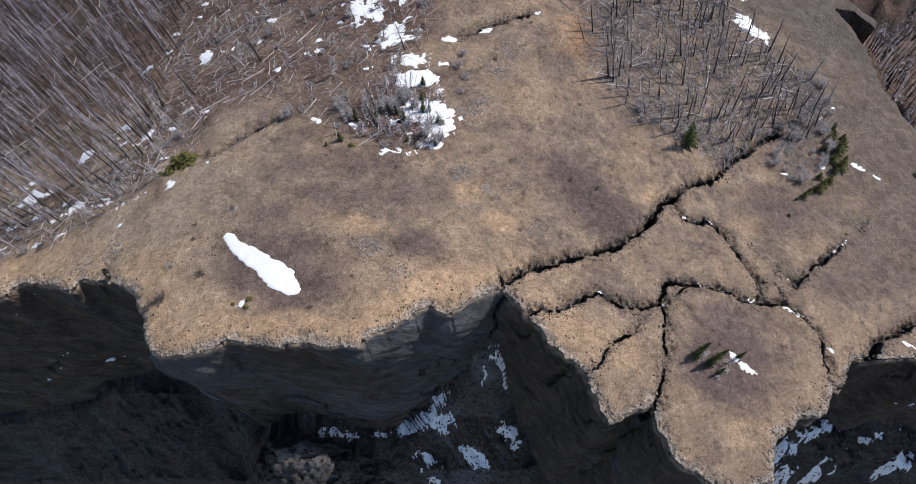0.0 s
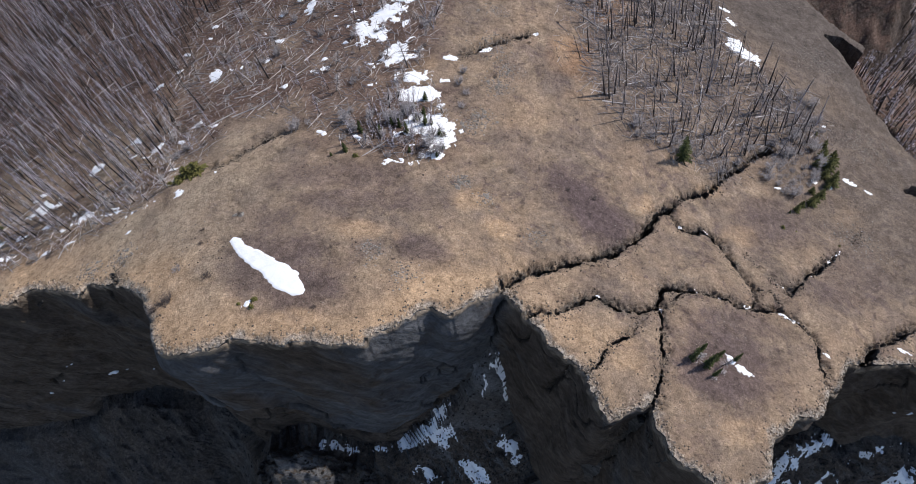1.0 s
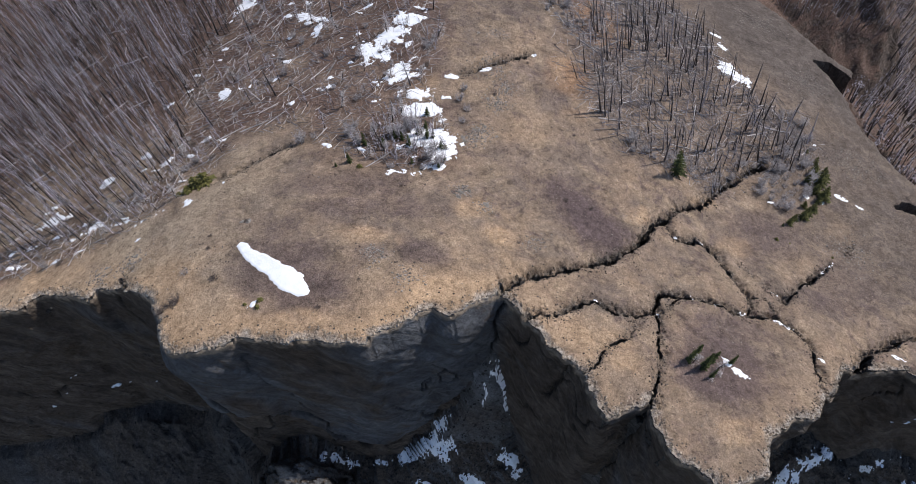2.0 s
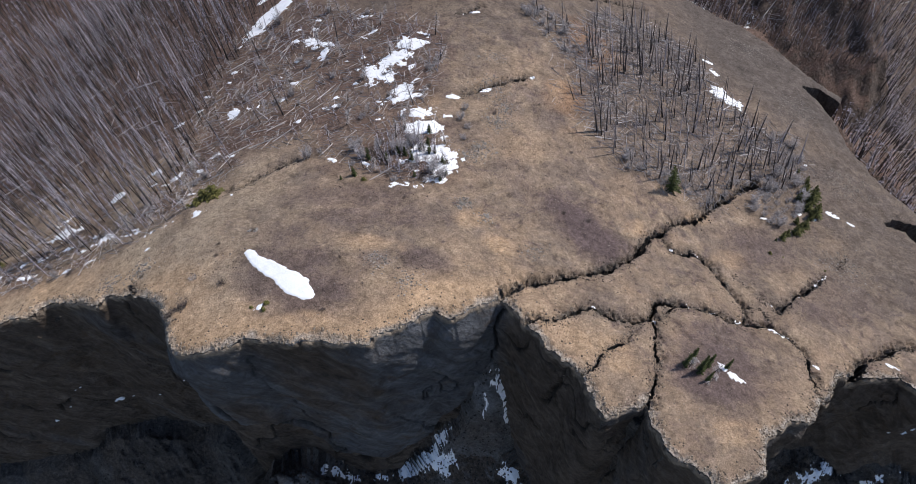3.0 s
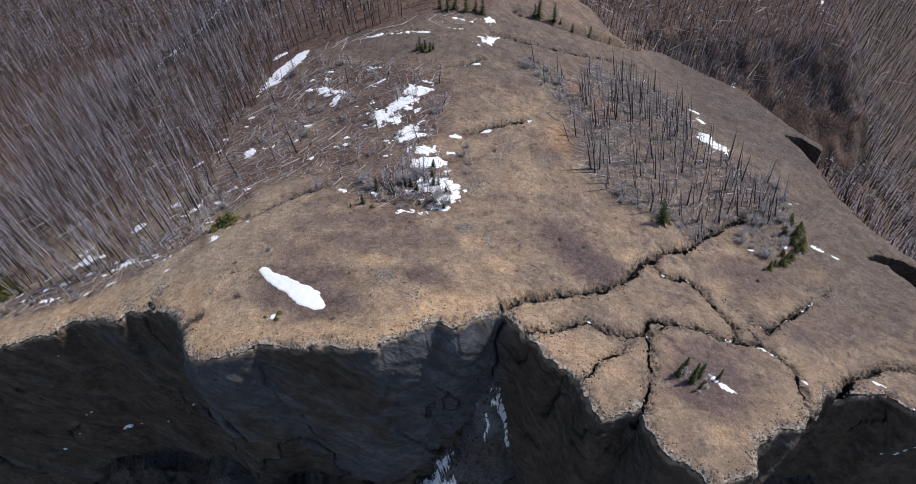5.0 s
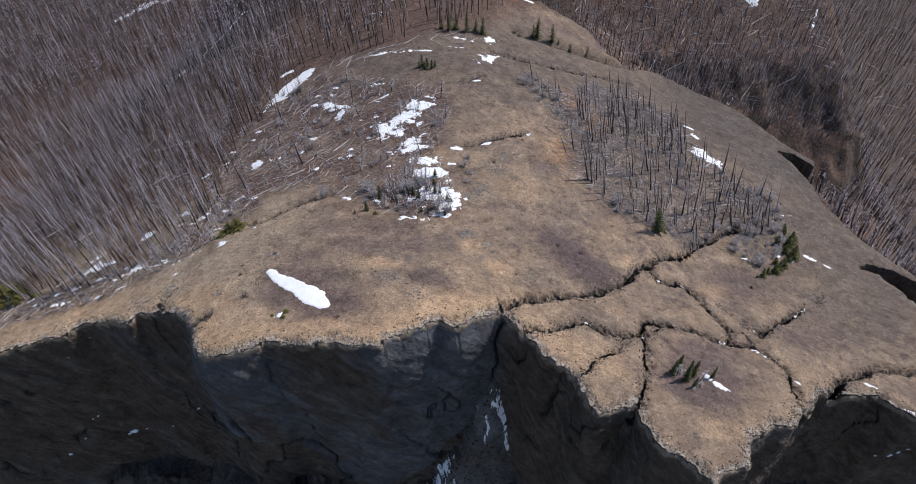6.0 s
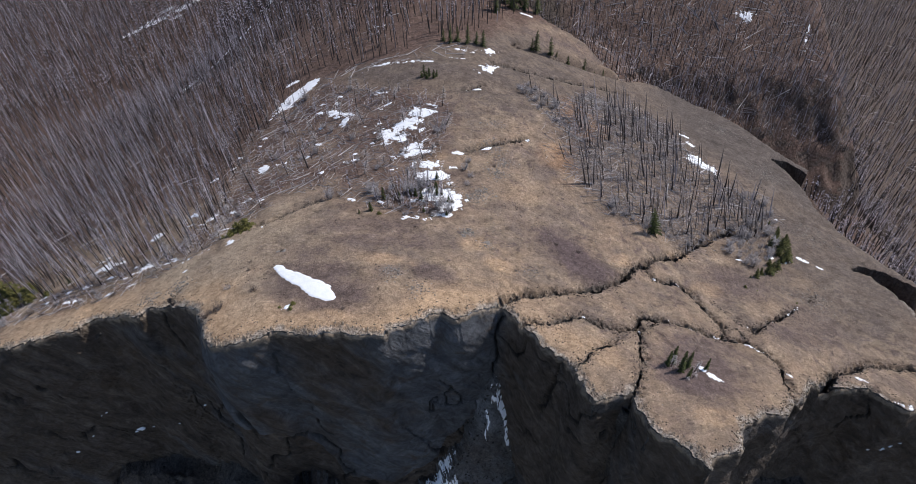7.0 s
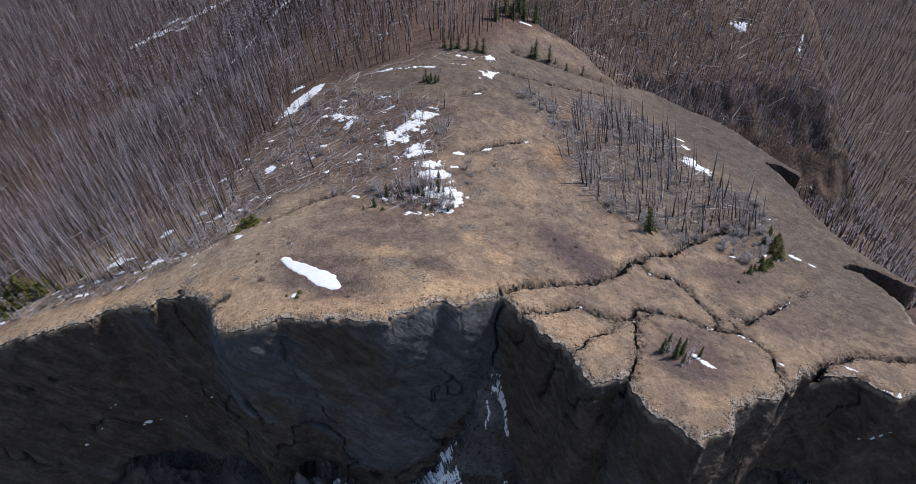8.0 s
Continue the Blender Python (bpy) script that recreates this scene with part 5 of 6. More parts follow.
def ledge_snow(wall, x, z, size, seed):
    """A small lens of snow caught on a ledge of the cliff."""
    hit = wall.ray_cast(Vector((x, -60.0, z)), Vector((0, 1, 0)))[0]
    if hit is None:
        return
    bm = bmesh.new()
    bmesh.ops.create_icosphere(bm, subdivisions=2, radius=size)
    for v in bm.verts:
        k = 1.0 + 0.7 * noise.noise(v.co * (1.3 / size) + Vector((seed * 3.1, 0, 0)))
        v.co = Vector((v.co.x * k, v.co.y * k * 0.55, v.co.z * k * 0.4 + v.co.x * 0.35))
    me = bpy.data.meshes.new("snow_patch")
    bm.to_mesh(me)
    bm.free()
    me.materials.append(SNOW)
    ob = tagged(new("snow_patch", me), "small lens of snow on a dark cliff ledge", "snow patch", "snow patches")
    ob.location = hit


def ledge_snows():
    me = bpy.data.objects["cliff"].data
    wall = BVHTree.FromPolygons([v.co[:] for v in me.vertices], [f.vertices[:] for f in me.polygons])
    for k, (x, z, size) in enumerate(((-81.6, -50.0, 1.1), (-83.2, -51.2, 0.5), (-98.6, -55.8, 0.6), (-86.5, -40.5, 0.35), (-88.0, -41.5, 0.3), (-79.0, -50.4, 0.35), (-62.0, -38.0, 0.4), (-93.0, -50.0, 0.3), (90.0, -30.5, 0.6), (92.5, -30.8, 0.5), (94.5, -30.0, 0.4), (88.0, -31.5, 0.35), (-71.0, -47.0, 0.3))):
        ledge_snow(wall, x, z, size, k)


ledge_snows()


# ---- fallen trunks ----
def fallen_log(seed, length, r0, stubs):
    r = np.random.default_rng(seed)
    sag = r.uniform(-0.02, 0.02) * length
    pts = [((t - 0.5) * length, sag * math.sin(t * 3.1), r0 * 0.7 + 0.02 * length * t) for t in (0, 0.3, 0.65, 1.0)]
    v, f = tapered(pts, [r0, r0 * 0.85, r0 * 0.6, r0 * 0.2], 6)
    for k in range(stubs):
        t = r.uniform(0.25, 0.97)
        a = r.uniform(0, 6.283)
        ln = r.uniform(0.5, 1.5) * (1.2 - t)
        b = ((t - 0.5) * length, 0, r0 * 0.7 + 0.02 * length * t)
        twig(b, (b[0] + 0.5 * ln, b[1] + math.cos(a) * ln, b[2] + abs(math.sin(a)) * ln), 0.035, v, f, r)
    log = tagged(new("fallen_log", mesh_from("fallen_log", v, f, WEATHERED, False)), "silver-grey fallen trunk with broken branch stubs lying on the ground", "fallen log", "fallen logs")
    return log


LOGS = [fallen_log(400 + k, ln, r, n) for k, (ln, r, n) in enumerate(((7.5, 0.15, 16), (5.0, 0.12, 8), (9.5, 0.17, 22), (3.6, 0.11, 5), (6.2, 0.13, 20)))]


def lay(kit, x, y, turn, scale, r, tilt_extra=0.0):
    ob = pick(kit, r)
    c, s = math.cos(radians(turn)), math.sin(radians(turn))
    a, b = drop(x - 2 * c, y - 2 * s), drop(x + 2 * c, y + 2 * s)
    m = pose(x, y, (a + b) / 2, 0, -math.degrees(math.atan2(b - a, 4)) - tilt_extra, turn) @ Matrix.Diagonal((scale, scale, scale, 1))
    if ob.name not in USED:
        USED.add(ob.name)
        ob.matrix_basis = m
        return ob
    return copy_thing(ob, m)


def lay_logs():
    r = np.random.default_rng(61)
    for x, y in scatter(RIGHT_STAND, 1.6, seed=62, limit=84):
        lay(LOGS, x, y, float(r.normal(-25, 45)), float(r.uniform(0.6, 1.1)), r, float(r.uniform(0, 3)))
    for x, y in scatter(CLEARING, 1.6, seed=63, limit=112):
        lay(LOGS, x, y, float(r.uniform(0, 360)), float(r.uniform(0.5, 1.05)), r, float(r.uniform(0, 6)))
    for x, y in scatter(UPPER_PILE, 1.3, seed=64, limit=58):
        lay(LOGS, x, y, float(r.normal(-40, 30)), float(r.uniform(0.5, 1.15)), r, float(r.uniform(0, 5)))
    for x, y in scatter(WOOD_EDGE, 2.4, seed=68, limit=18):
        lay(LOGS, x, y, float(r.normal(30, 35)), float(r.uniform(0.5, 1.0)), r, float(r.uniform(0, 4)))
    jumble = [(-56, 118), (-48, 116), (-42, 124), (-46, 131), (-55, 129)]
    for x, y in scatter(jumble, 1.8, seed=65, limit=20):
        lay(LOGS, x, y, float(r.normal(20, 40)), float(r.uniform(0.6, 1.1)), r, float(r.uniform(0, 8)))
    felled = [(-46, 145), (-30, 146), (-6, 150), (4, 158), (-4, 162), (-24, 153), (-44, 150)]
    for x, y in scatter(felled, 1.5, seed=66, limit=46):
        lay(LOGS, x, y, float(r.normal(10, 35)), float(r.uniform(0.5, 1.0)), r, float(r.uniform(0, 4)))
    for x, y, turn, size in ((-44, 82, 22, 1.25), (-39.5, 84.5, 48, 0.8), (-32, 99, 52, 0.9), (-47, 104, 12, 1.2), (50, 141, -40, 1.35), (-72, 66, 35, 0.7), (-68, 84, 52, 1.1), (-96, 78, 25, 1.3), (-99, 80, 28, 1.2), (-103, 86, -45, 1.4)):
        lay(LOGS, x, y, turn, size, r, 1.0)


lay_logs()


# ---- bare shrubs ----
SHRUB_TWIG = wood_material("shrub_twigs", (0.15, 0.135, 0.13), (0.40, 0.37, 0.365))


def dead_shrub(seed, h, spread, stems):
    r = np.random.default_rng(seed)
    v, f = [], []
    for k in range(stems):
        a, rad = r.uniform(0, 6.283), spread * math.sqrt(r.uniform(0, 1))
        b = (0.35 * rad * math.cos(a), 0.35 * rad * math.sin(a), -0.1)
        tip = (rad * math.cos(a), rad * math.sin(a), h * r.uniform(0.45, 1.0))
        twig(b, tip, r.uniform(0.02, 0.035), v, f, r, 0.16)
        for q in range(7):
            s = r.uniform(0.3, 1.0)
            p = tuple(b[i] + (tip[i] - b[i]) * s for i in range(3))
            a2, l2 = r.uniform(0, 6.283), r.uniform(0.2, 0.55) * h * 0.5
            n = len(v)
            v.extend([(p[0] - 0.035 * math.sin(a2), p[1] + 0.035 * math.cos(a2), p[2]), (p[0] + 0.035 * math.sin(a2), p[1] - 0.035 * math.cos(a2), p[2]), (p[0] + math.cos(a2) * l2, p[1] + math.sin(a2) * l2, p[2] + r.uniform(-0.1, 0.6) * l2)])
            f.append((n, n + 1, n + 2))
    return tagged(new("dead_shrub", mesh_from("dead_shrub", v, f, SHRUB_TWIG)), "bare silver-grey twiggy shrub standing on dry turf", "shrub", "bare shrubs")


BROWN_TWIG = wood_material("brown_twigs", (0.075, 0.055, 0.045), (0.17, 0.135, 0.115))
SHRUBS = [dead_shrub(500 + k, h, w, n) for k, (h, w, n) in enumerate(((1.9, 1.3, 34), (2.6, 1.2, 36), (1.2, 1.5, 36), (3.2, 1.1, 34)))]


def brown_shrub(seed, h, spread, stems):
    ob = dead_shrub(seed, h, spread, stems)
    ob.data.materials[0] = BROWN_TWIG
    ob["label"] = "low brown leafless shrub on dry turf"
    return ob


BROWN_SHRUBS = [brown_shrub(520 + k, h, w, n) for k, (h, w, n) in enumerate(((1.2, 1.5, 40), (0.9, 1.2, 36), (1.6, 1.3, 40)))]


def place_shrubs():
    r = np.random.default_rng(71)
    for x, y, s in ((-41, 39, 0.8), (-48, 34.5, 1.0), (-46.8, 35.2, 0.9), (-49.4, 33.6, 0.8), (-44, 46, 0.6), (-38.5, 52, 0.6), (-57, 71, 0.9), (-55, 73, 0.8), (-47, 41, 0.6), (-32.5, 74.5, 1.2), (-30, 76, 1.0), (1, 91.5, 1.0), (0, 88, 1.0), (1.5, 85, 0.8), (0.5, 81, 0.8), (43.6, 30.2, 0.5)):
        plant(SHRUBS if y > 60 or r.uniform() < 0.25 else BROWN_SHRUBS, x, y, r, s * 0.9, s * 1.1, 4)
    south = [(37, 81), (48, 77.5), (57, 72.5), (71, 82), (83, 84), (91, 96), (87, 105), (80, 107), (84, 97), (78, 88), (68, 86), (57, 77.5), (49, 82), (40, 86)]
    for x, y in scatter(south, 1.9, seed=72, limit=52):
        plant(SHRUBS, x, y, r, 0.6, 1.15, 5)
    below = [(66, 76), (74, 71), (82, 77), (85, 83), (78, 84), (70, 80)]
    for x, y in scatter(below, 1.9, seed=73, limit=30):
        plant(SHRUBS, x, y, r, 0.6, 1.1, 5)
    for x, y in scatter(CLEARING, 1.4, seed=74, limit=50):
        plant(SHRUBS if r.uniform() < 0.7 else BROWN_SHRUBS, x, y, r, 0.4, 1.1, 9)
    for x, y in scatter(WOOD_EDGE, 2.6, seed=76, limit=22):
        plant(SHRUBS if r.uniform() < 0.6 else BROWN_SHRUBS, x, y, r, 0.4, 1.0, 9)
    turf = [(-60, 50), (-30, 30), (2, 36), (40, 62), (26, 90), (22, 150), (-20, 150), (-4, 112), (-6, 92), (0, 66), (-26, 70), (-48, 64)]
    for x, y in scatter(turf, 4.0, seed=77, limit=26):
        plant(BROWN_SHRUBS, x, y, r, 0.25, 0.6, 6)
    bleached = [(16, 138), (21, 127), (29, 118), (33, 122), (28, 136), (21, 141)]
    for x, y in scatter(bleached, 1.8, seed=78, limit=26):
        plant(SHRUBS, x, y, r, 0.5, 1.0, 8)
    for (ax, ay), (bx, by) in zip(GULLY[:-1], GULLY[1:]):
        for k in range(4):
            t = float(r.uniform())
            plant(BROWN_SHRUBS, ax + (bx - ax) * t + float(r.normal(0, 1.0)), ay + (by - ay) * t + float(r.normal(0, 1.0)), r, 0.7, 1.5, 5)
    thick = [(-27, 73), (-14, 66), (-6, 66), (-4, 75), (-12, 80), (-24, 79)]
    for x, y in scatter(thick, 1.2, seed=75, limit=36):
        plant(SHRUBS if r.uniform() < 0.65 else BROWN_SHRUBS, x, y, r, 0.6, 1.2, 5)


place_shrubs()


# ---- living firs ----
def fir(seed, h, width, material, label, whorls=22):
    r = np.random.default_rng(seed)
    tv, tf = tapered([(0, 0, -0.3), (0, 0, h * 0.5), (0, 0, h)], [h * 0.016, h * 0.011, 0.015], 6)
    v, f = [], []
    for k in range(whorls):
        t = 0.05 + 0.93 * k / (whorls - 1)
        z = h * t
        for q in range(int(r.integers(6, 10))):
            a = r.uniform(0, 6.283)
            ln = width * (1 - t) ** 0.8 * r.uniform(0.55, 1.25) + 0.12
            droop = -0.35 * (1 - t) + 0.25 * t + r.uniform(-0.15, 0.15)
            ca, sa = math.cos(a), math.sin(a)
            m = 5
            for j in range(m):
                s0, s1 = j / m, (j + 1.25) / m
                p0 = (ca * ln * s0, sa * ln * s0, z + droop * ln * s0 * s0)
                p1 = (ca * ln * s1, sa * ln * s1, z + droop * ln * s1 * s1 + r.uniform(-0.05, 0.05))
                wide = (0.16 + 0.28 * ln * (1 - s0 * 0.7)) * r.uniform(0.6, 1.2) * 0.6
                n = len(v)
                v.extend([p0, (p0[0] + ca * ln * 0.2 - sa * wide, p0[1] + sa * ln * 0.2 + ca * wide, p0[2] - 0.12 * wide - r.uniform(0, 0.1)), p1, (p0[0] + ca * ln * 0.2 + sa * wide, p0[1] + sa * ln * 0.2 - ca * wide, p0[2] - 0.12 * wide - r.uniform(0, 0.1))])
                f.append((n, n + 1, n + 2))
                f.append((n, n + 2, n + 3))
    tree = tagged(new("fir_tree"), label, "fir tree", "living firs")
    part("trunk", mesh_from("trunk", tv, tf, BARK, True), tree)
    part("crown", mesh_from("crown", v, f, material), tree)
    return tree


TALL_FIRS = [fir(600 + k, h, w, NEEDLE, "narrow dark green living fir tree") for k, (h, w) in enumerate(((9.0, 1.7), (8.0, 1.3), (7.0, 1.5)))]
BROAD_FIRS = [fir(640 + k, h, w, OLIVE, "broad low olive-green fir at the edge of the dead stand", 15) for k, (h, w) in enumerate(((4.4, 1.35), (3.6, 1.25), (3.0, 1.1)))]
SMALL_FIRS = [fir(610 + k, h, w, NEEDLE, "small slender green fir sapling", 15) for k, (h, w) in enumerate(((4.2, 0.7), (3.4, 0.8), (2.6, 0.6)))]
SPIRES = [fir(630 + k, h, w, NEEDLE, "slender dark fir spire on the cracked slab", 18) for k, (h, w) in enumerate(((5.4, 0.6), (4.6, 0.55)))]
YELLOW_FIRS = [fir(620 + k, h, w, YELLOW, "low yellow-green bushy conifer", 12) for k, (h, w) in enumerate(((2.2, 1.5), (1.6, 1.3)))]


def place_firs():
    r = np.random.default_rng(81)
    for kit, rows in ((TALL_FIRS, ((48.6, 76.2, 1.05),  (-4.9, 161.6, 0.9), (-2.5, 163, 0.8), (1, 162.4, 1.05), (4, 163.4, 0.9), (6.4, 163.0, 1.15), (-7.4, 162.4, 0.7), (24.6, 175.4, 0.8), (26.2, 176.2, 0.9), (32, 177.4, 1.15), (19, 203, 1.8), (24, 206, 1.9), (29, 206, 1.8), (35, 210, 1.8), (40, 212, 1.7), (16, 206, 1.7), (22, 212, 1.9), (44, 216, 1.6), (12, 196, 1.6))),
                      (BROAD_FIRS, ((73.8, 67.0, 0.7), (75.6, 68.6, 0.65), (78.0, 69.4, 1.15), (79.6, 70.8, 1.4), (81.4, 72.0, 1.2), (79.4, 73.0, 1.1), (83.8, 75.0, 1.15), (85.4, 76.0, 1.3), (86.8, 77.8, 1.15), (84.2, 78.0, 1.0), (86.2, 80.8, 1.3), (87.8, 82.4, 1.2), (88.8, 84.6, 1.2), (86.0, 84.4, 1.1), (87.8, 88.0, 0.8), (86.6, 91.6, 0.6), (83.0, 81.0, 0.9))),
                      (SMALL_FIRS, ((-19.1, 72.7, 0.9), (-21.5, 67.3, 0.75), (-11.7, 74.4, 0.9), (-10.2, 72.7, 1.0), (-8.6, 76, 1.0), (-7.1, 78.3, 0.9), (-6.7, 75.3, 1.0), (-5.5, 75.4, 0.9), (-3.8, 72.4, 0.9), (-4.2, 66.6, 0.6), (-15.4, 72.7, 0.9), (-9.1, 80, 0.8), (-6.9, 82.4, 1.0), (-13.2, 75, 0.9), (-9.4, 67.6, 0.6), (-3, 69, 0.6), (-11.8, 135.6, 1.1), (-13.4, 136.4, 1.0), (-9.6, 135.8, 1.1), (-11.0, 137.2, 1.2), (-12.6, 137.4, 1.1), (-8.8, 136.8, 0.9), (39, 178, 1.5), (45.5, 178.6, 1.7), (50, 179.4, 0.9), (53.5, 180, 1.3), (34.5, 178.4, 0.8), (-24, 66, 0.5), (71.8, 66.2, 0.4), (-95, 60, 0.8))),
                      (SPIRES, ((38.2, 27.4, 0.9), (39.6, 28.6, 1.15), (40.6, 26.4, 1.1), (42.2, 27.6, 1.2), (41.6, 24.8, 0.75), (46.2, 27.9, 0.75))),
                      (YELLOW_FIRS, ((-52, 64.4, 1.35), (-53.6, 63.2, 1.1), (-50.4, 65.2, 1.0), (-55.6, 62.8, 0.5), (-114, 57, 2.6), (-110.5, 58.5, 2.4), (-108, 54, 1.8), (-112, 53, 2.2), (-106, 60, 2.0), (-104, 56, 1.5), (-99, 56.5, 0.9), (-109, 49, 1.0), (-34.4, 33.3, 0.3), (-32.2, 32.7, 0.26), (-32.0, 34.0, 0.3), (68.5, 61.6, 0.28), (71.4, 60.9, 0.18), (80.5, 58.2, 0.16), (-19.5, 66, 0.5), (-3, 72.6, 0.5)))):
        for x, y, s in rows:
            plant(kit, x, y, r, s * 0.95, s * 1.05, 1.5)


place_firs()


# ---- brushwood, tufts and rubble ----
DRY = needle_material("dry_grass", (0.17, 0.135, 0.105), (0.40, 0.32, 0.235))
SCREE = needle_material("dark_scree", (0.030, 0.026, 0.023), (0.085, 0.075, 0.066))
CLOD = needle_material("grey_clods", (0.13, 0.115, 0.10), (0.34, 0.30, 0.26))
EARTH_CLOD = needle_material("earth_clods", (0.22, 0.165, 0.118), (0.48, 0.375, 0.275))
# tufts at the cracks: grass with shade put into its colour
SHADED_GRASS = needle_material("shaded_grass", (0.045, 0.037, 0.030), (0.150, 0.120, 0.095))
HEATHER = needle_material("dark_heather", (0.070, 0.053, 0.043), (0.150, 0.116, 0.096))


def sticks(name, label, places, seed, lo, hi, wide):
    """Thin poles lying about, one joined mesh."""
    r = np.random.default_rng(seed)
    n = len(places)
    p = np.array(places)
    a, ln = r.uniform(0, 6.283, n), lo + (hi - lo) * r.uniform(0, 1, n) ** 2
    dx, dy = np.cos(a) * ln / 2, np.sin(a) * ln / 2
    z0, z1 = drops(p[:, 0] - dx, p[:, 1] - dy), drops(p[:, 0] + dx, p[:, 1] + dy)
    ok = np.abs(z0 - z1) < ln
    p, dx, dy, z0, z1, a = p[ok], dx[ok], dy[ok], z0[ok], z1[ok], a[ok]
    n = len(p)
    w = wide * r.uniform(0.5, 1.3, n)
    up = r.uniform(0.0, 0.25, n)
    A = np.stack([p[:, 0] - dx, p[:, 1] - dy, z0 + 0.02], 1)
    B = np.stack([p[:, 0] + dx, p[:, 1] + dy, z1 + 0.02 + up], 1)
    side = np.stack([-np.sin(a), np.cos(a), np.zeros(n)], 1) * w[:, None]
    lift = np.stack([np.zeros(n), np.zeros(n), w * 1.5], 1)
    v = np.stack([A - side, A + side, A + lift, B - side * 0.4, B + side * 0.4, B + lift * 0.4], 1).reshape(-1, 3)
    t = np.array([(0, 1, 4), (0, 4, 3), (1, 2, 5), (1, 5, 4), (2, 0, 3), (2, 3, 5), (0, 2, 1), (3, 4, 5)])
    f = (np.arange(n)[:, None, None] * 6 + t[None]).reshape(-1, 3)
    return tagged(new(name, tri_mesh(name, v, f, WEATHERED)), label, "brushwood", kind="stuff")


STAND_SKIRT = [(22, 112), (22, 98), (28, 87), (37, 78), (48, 74.5), (60, 72), (74, 80), (88, 84), (95, 97), (90, 108), (80, 112), (76, 128), (72, 144), (56, 155), (40, 150), (26, 128)]
ACROSS = [(50, 208), (72, 200), (100, 212), (150, 214), (176, 212), (178, 240), (168, 340), (50, 340)]
sticks("brushwood", "pale grey sticks littering the ground under dead trees", scatter(RIGHT_STAND, 0.6, 14000, 91, 3300) + scatter(STAND_SKIRT, 0.9, 6000, 90, 900), 92, 0.5, 5.6, 0.065)
sticks("brushwood", "pale grey sticks littering the clearing", scatter(CLEARING, 0.8, 12000, 93, 3000), 94, 0.4, 4.2, 0.066)
sticks("brushwood", "pale grey sticks and bleached branches at the wood's edge", scatter(WOOD_EDGE, 0.7, 8000, 99, 1300), 100, 0.5, 5.0, 0.06)
sticks("brushwood", "pale grey sticks round the fallen trunks", scatter(UPPER_PILE, 0.6, 8000, 101, 1000), 102, 0.5, 4.0, 0.06)
sticks("brushwood", "pale grey sticks littering the forest floor", scatter([(-150, 48), (-118, 50), (-83, 54), (-62, 63), (-57, 76), (-63, 110), (-63, 150), (-48, 164), (-24, 166), (-60, 200), (-150, 200)], 1.6, 9000, 95, 2600), 96, 0.8, 5.0, 0.05)
sticks("brushwood", "pale grey sticks littering the slope across the ravine", scatter(ACROSS, 1.2, 9000, 97, 4200), 98, 1.0, 8.0, 0.09)
sticks("brushwood", "pale broken sticks on the ravine banks", scatter([(90, 202), (110, 210), (180, 206), (186, 214), (178, 228), (96, 226)], 1.0, 6000, 121, 1500), 122, 0.8, 5.0, 0.09)
sticks("fallen_trunks", "bleached fallen trunks strewn over the slope across the ravine", scatter(ACROSS, 3.0, 9000, 103, 420), 104, 4.0, 13.0, 0.2)
sticks("fallen_trunks", "bleached fallen trunks between the standing dead trees", scatter([(-150, 60), (-100, 58), (-66, 66), (-62, 90), (-66, 140), (-120, 170)], 5.0, 3000, 105, 50), 106, 5.0, 12.0, 0.17)

sticks("fallen_trunks", "bleached fallen trunks in the far burnt forest", scatter([(-280, 60), (-150, 60), (-70, 110), (-64, 175), (-24, 170), (8, 190), (-40, 330), (-200, 420), (-330, 300)], 4.0, 6000, 107, 260), 108, 4.0, 11.0, 0.16)
sticks("fallen_trunks", "bleached fallen trunks on the valley floor", scatter([(132, 60), (128, 150), (186, 196), (205, 280), (330, 560), (420, 760), (640, 900), (640, 520), (430, 260), (240, 50)], 5.0, 9000, 109, 900), 110, 6.0, 18.0, 0.32)


def tufts(name, label, x, y, size, material, seed, category, high=1.0):
    """Small three-bladed clumps or clods, one joined mesh."""
    r = np.random.default_rng(seed)
    n = len(x)
    z = drops(x, y)
    s = size * r.uniform(0.5, 1.5, n)
    a = r.uniform(0, 6.283, n)
    base = np.stack([x, y, z - 0.04], 1)
    ring = []
    for k in range(4):
        rad = s * r.uniform(0.6, 1.1, n)
        ring.append(base + np.stack([np.cos(a + 1.571 * k) * rad, np.sin(a + 1.571 * k) * rad, np.zeros(n)], 1))
    top = base + np.stack([r.uniform(-0.5, 0.5, n) * s, r.uniform(-0.5, 0.5, n) * s, 0.04 + s * high * r.uniform(0.5, 1.2, n)], 1)
    v = np.stack(ring + [top], 1).reshape(-1, 3)
    t = np.array([(0, 1, 4), (1, 2, 4), (2, 3, 4), (3, 0, 4)])
    f = (np.arange(n)[:, None, None] * 5 + t[None]).reshape(-1, 3)
    return tagged(new(name, tri_mesh(name, v, f, material)), label, category, kind="stuff")


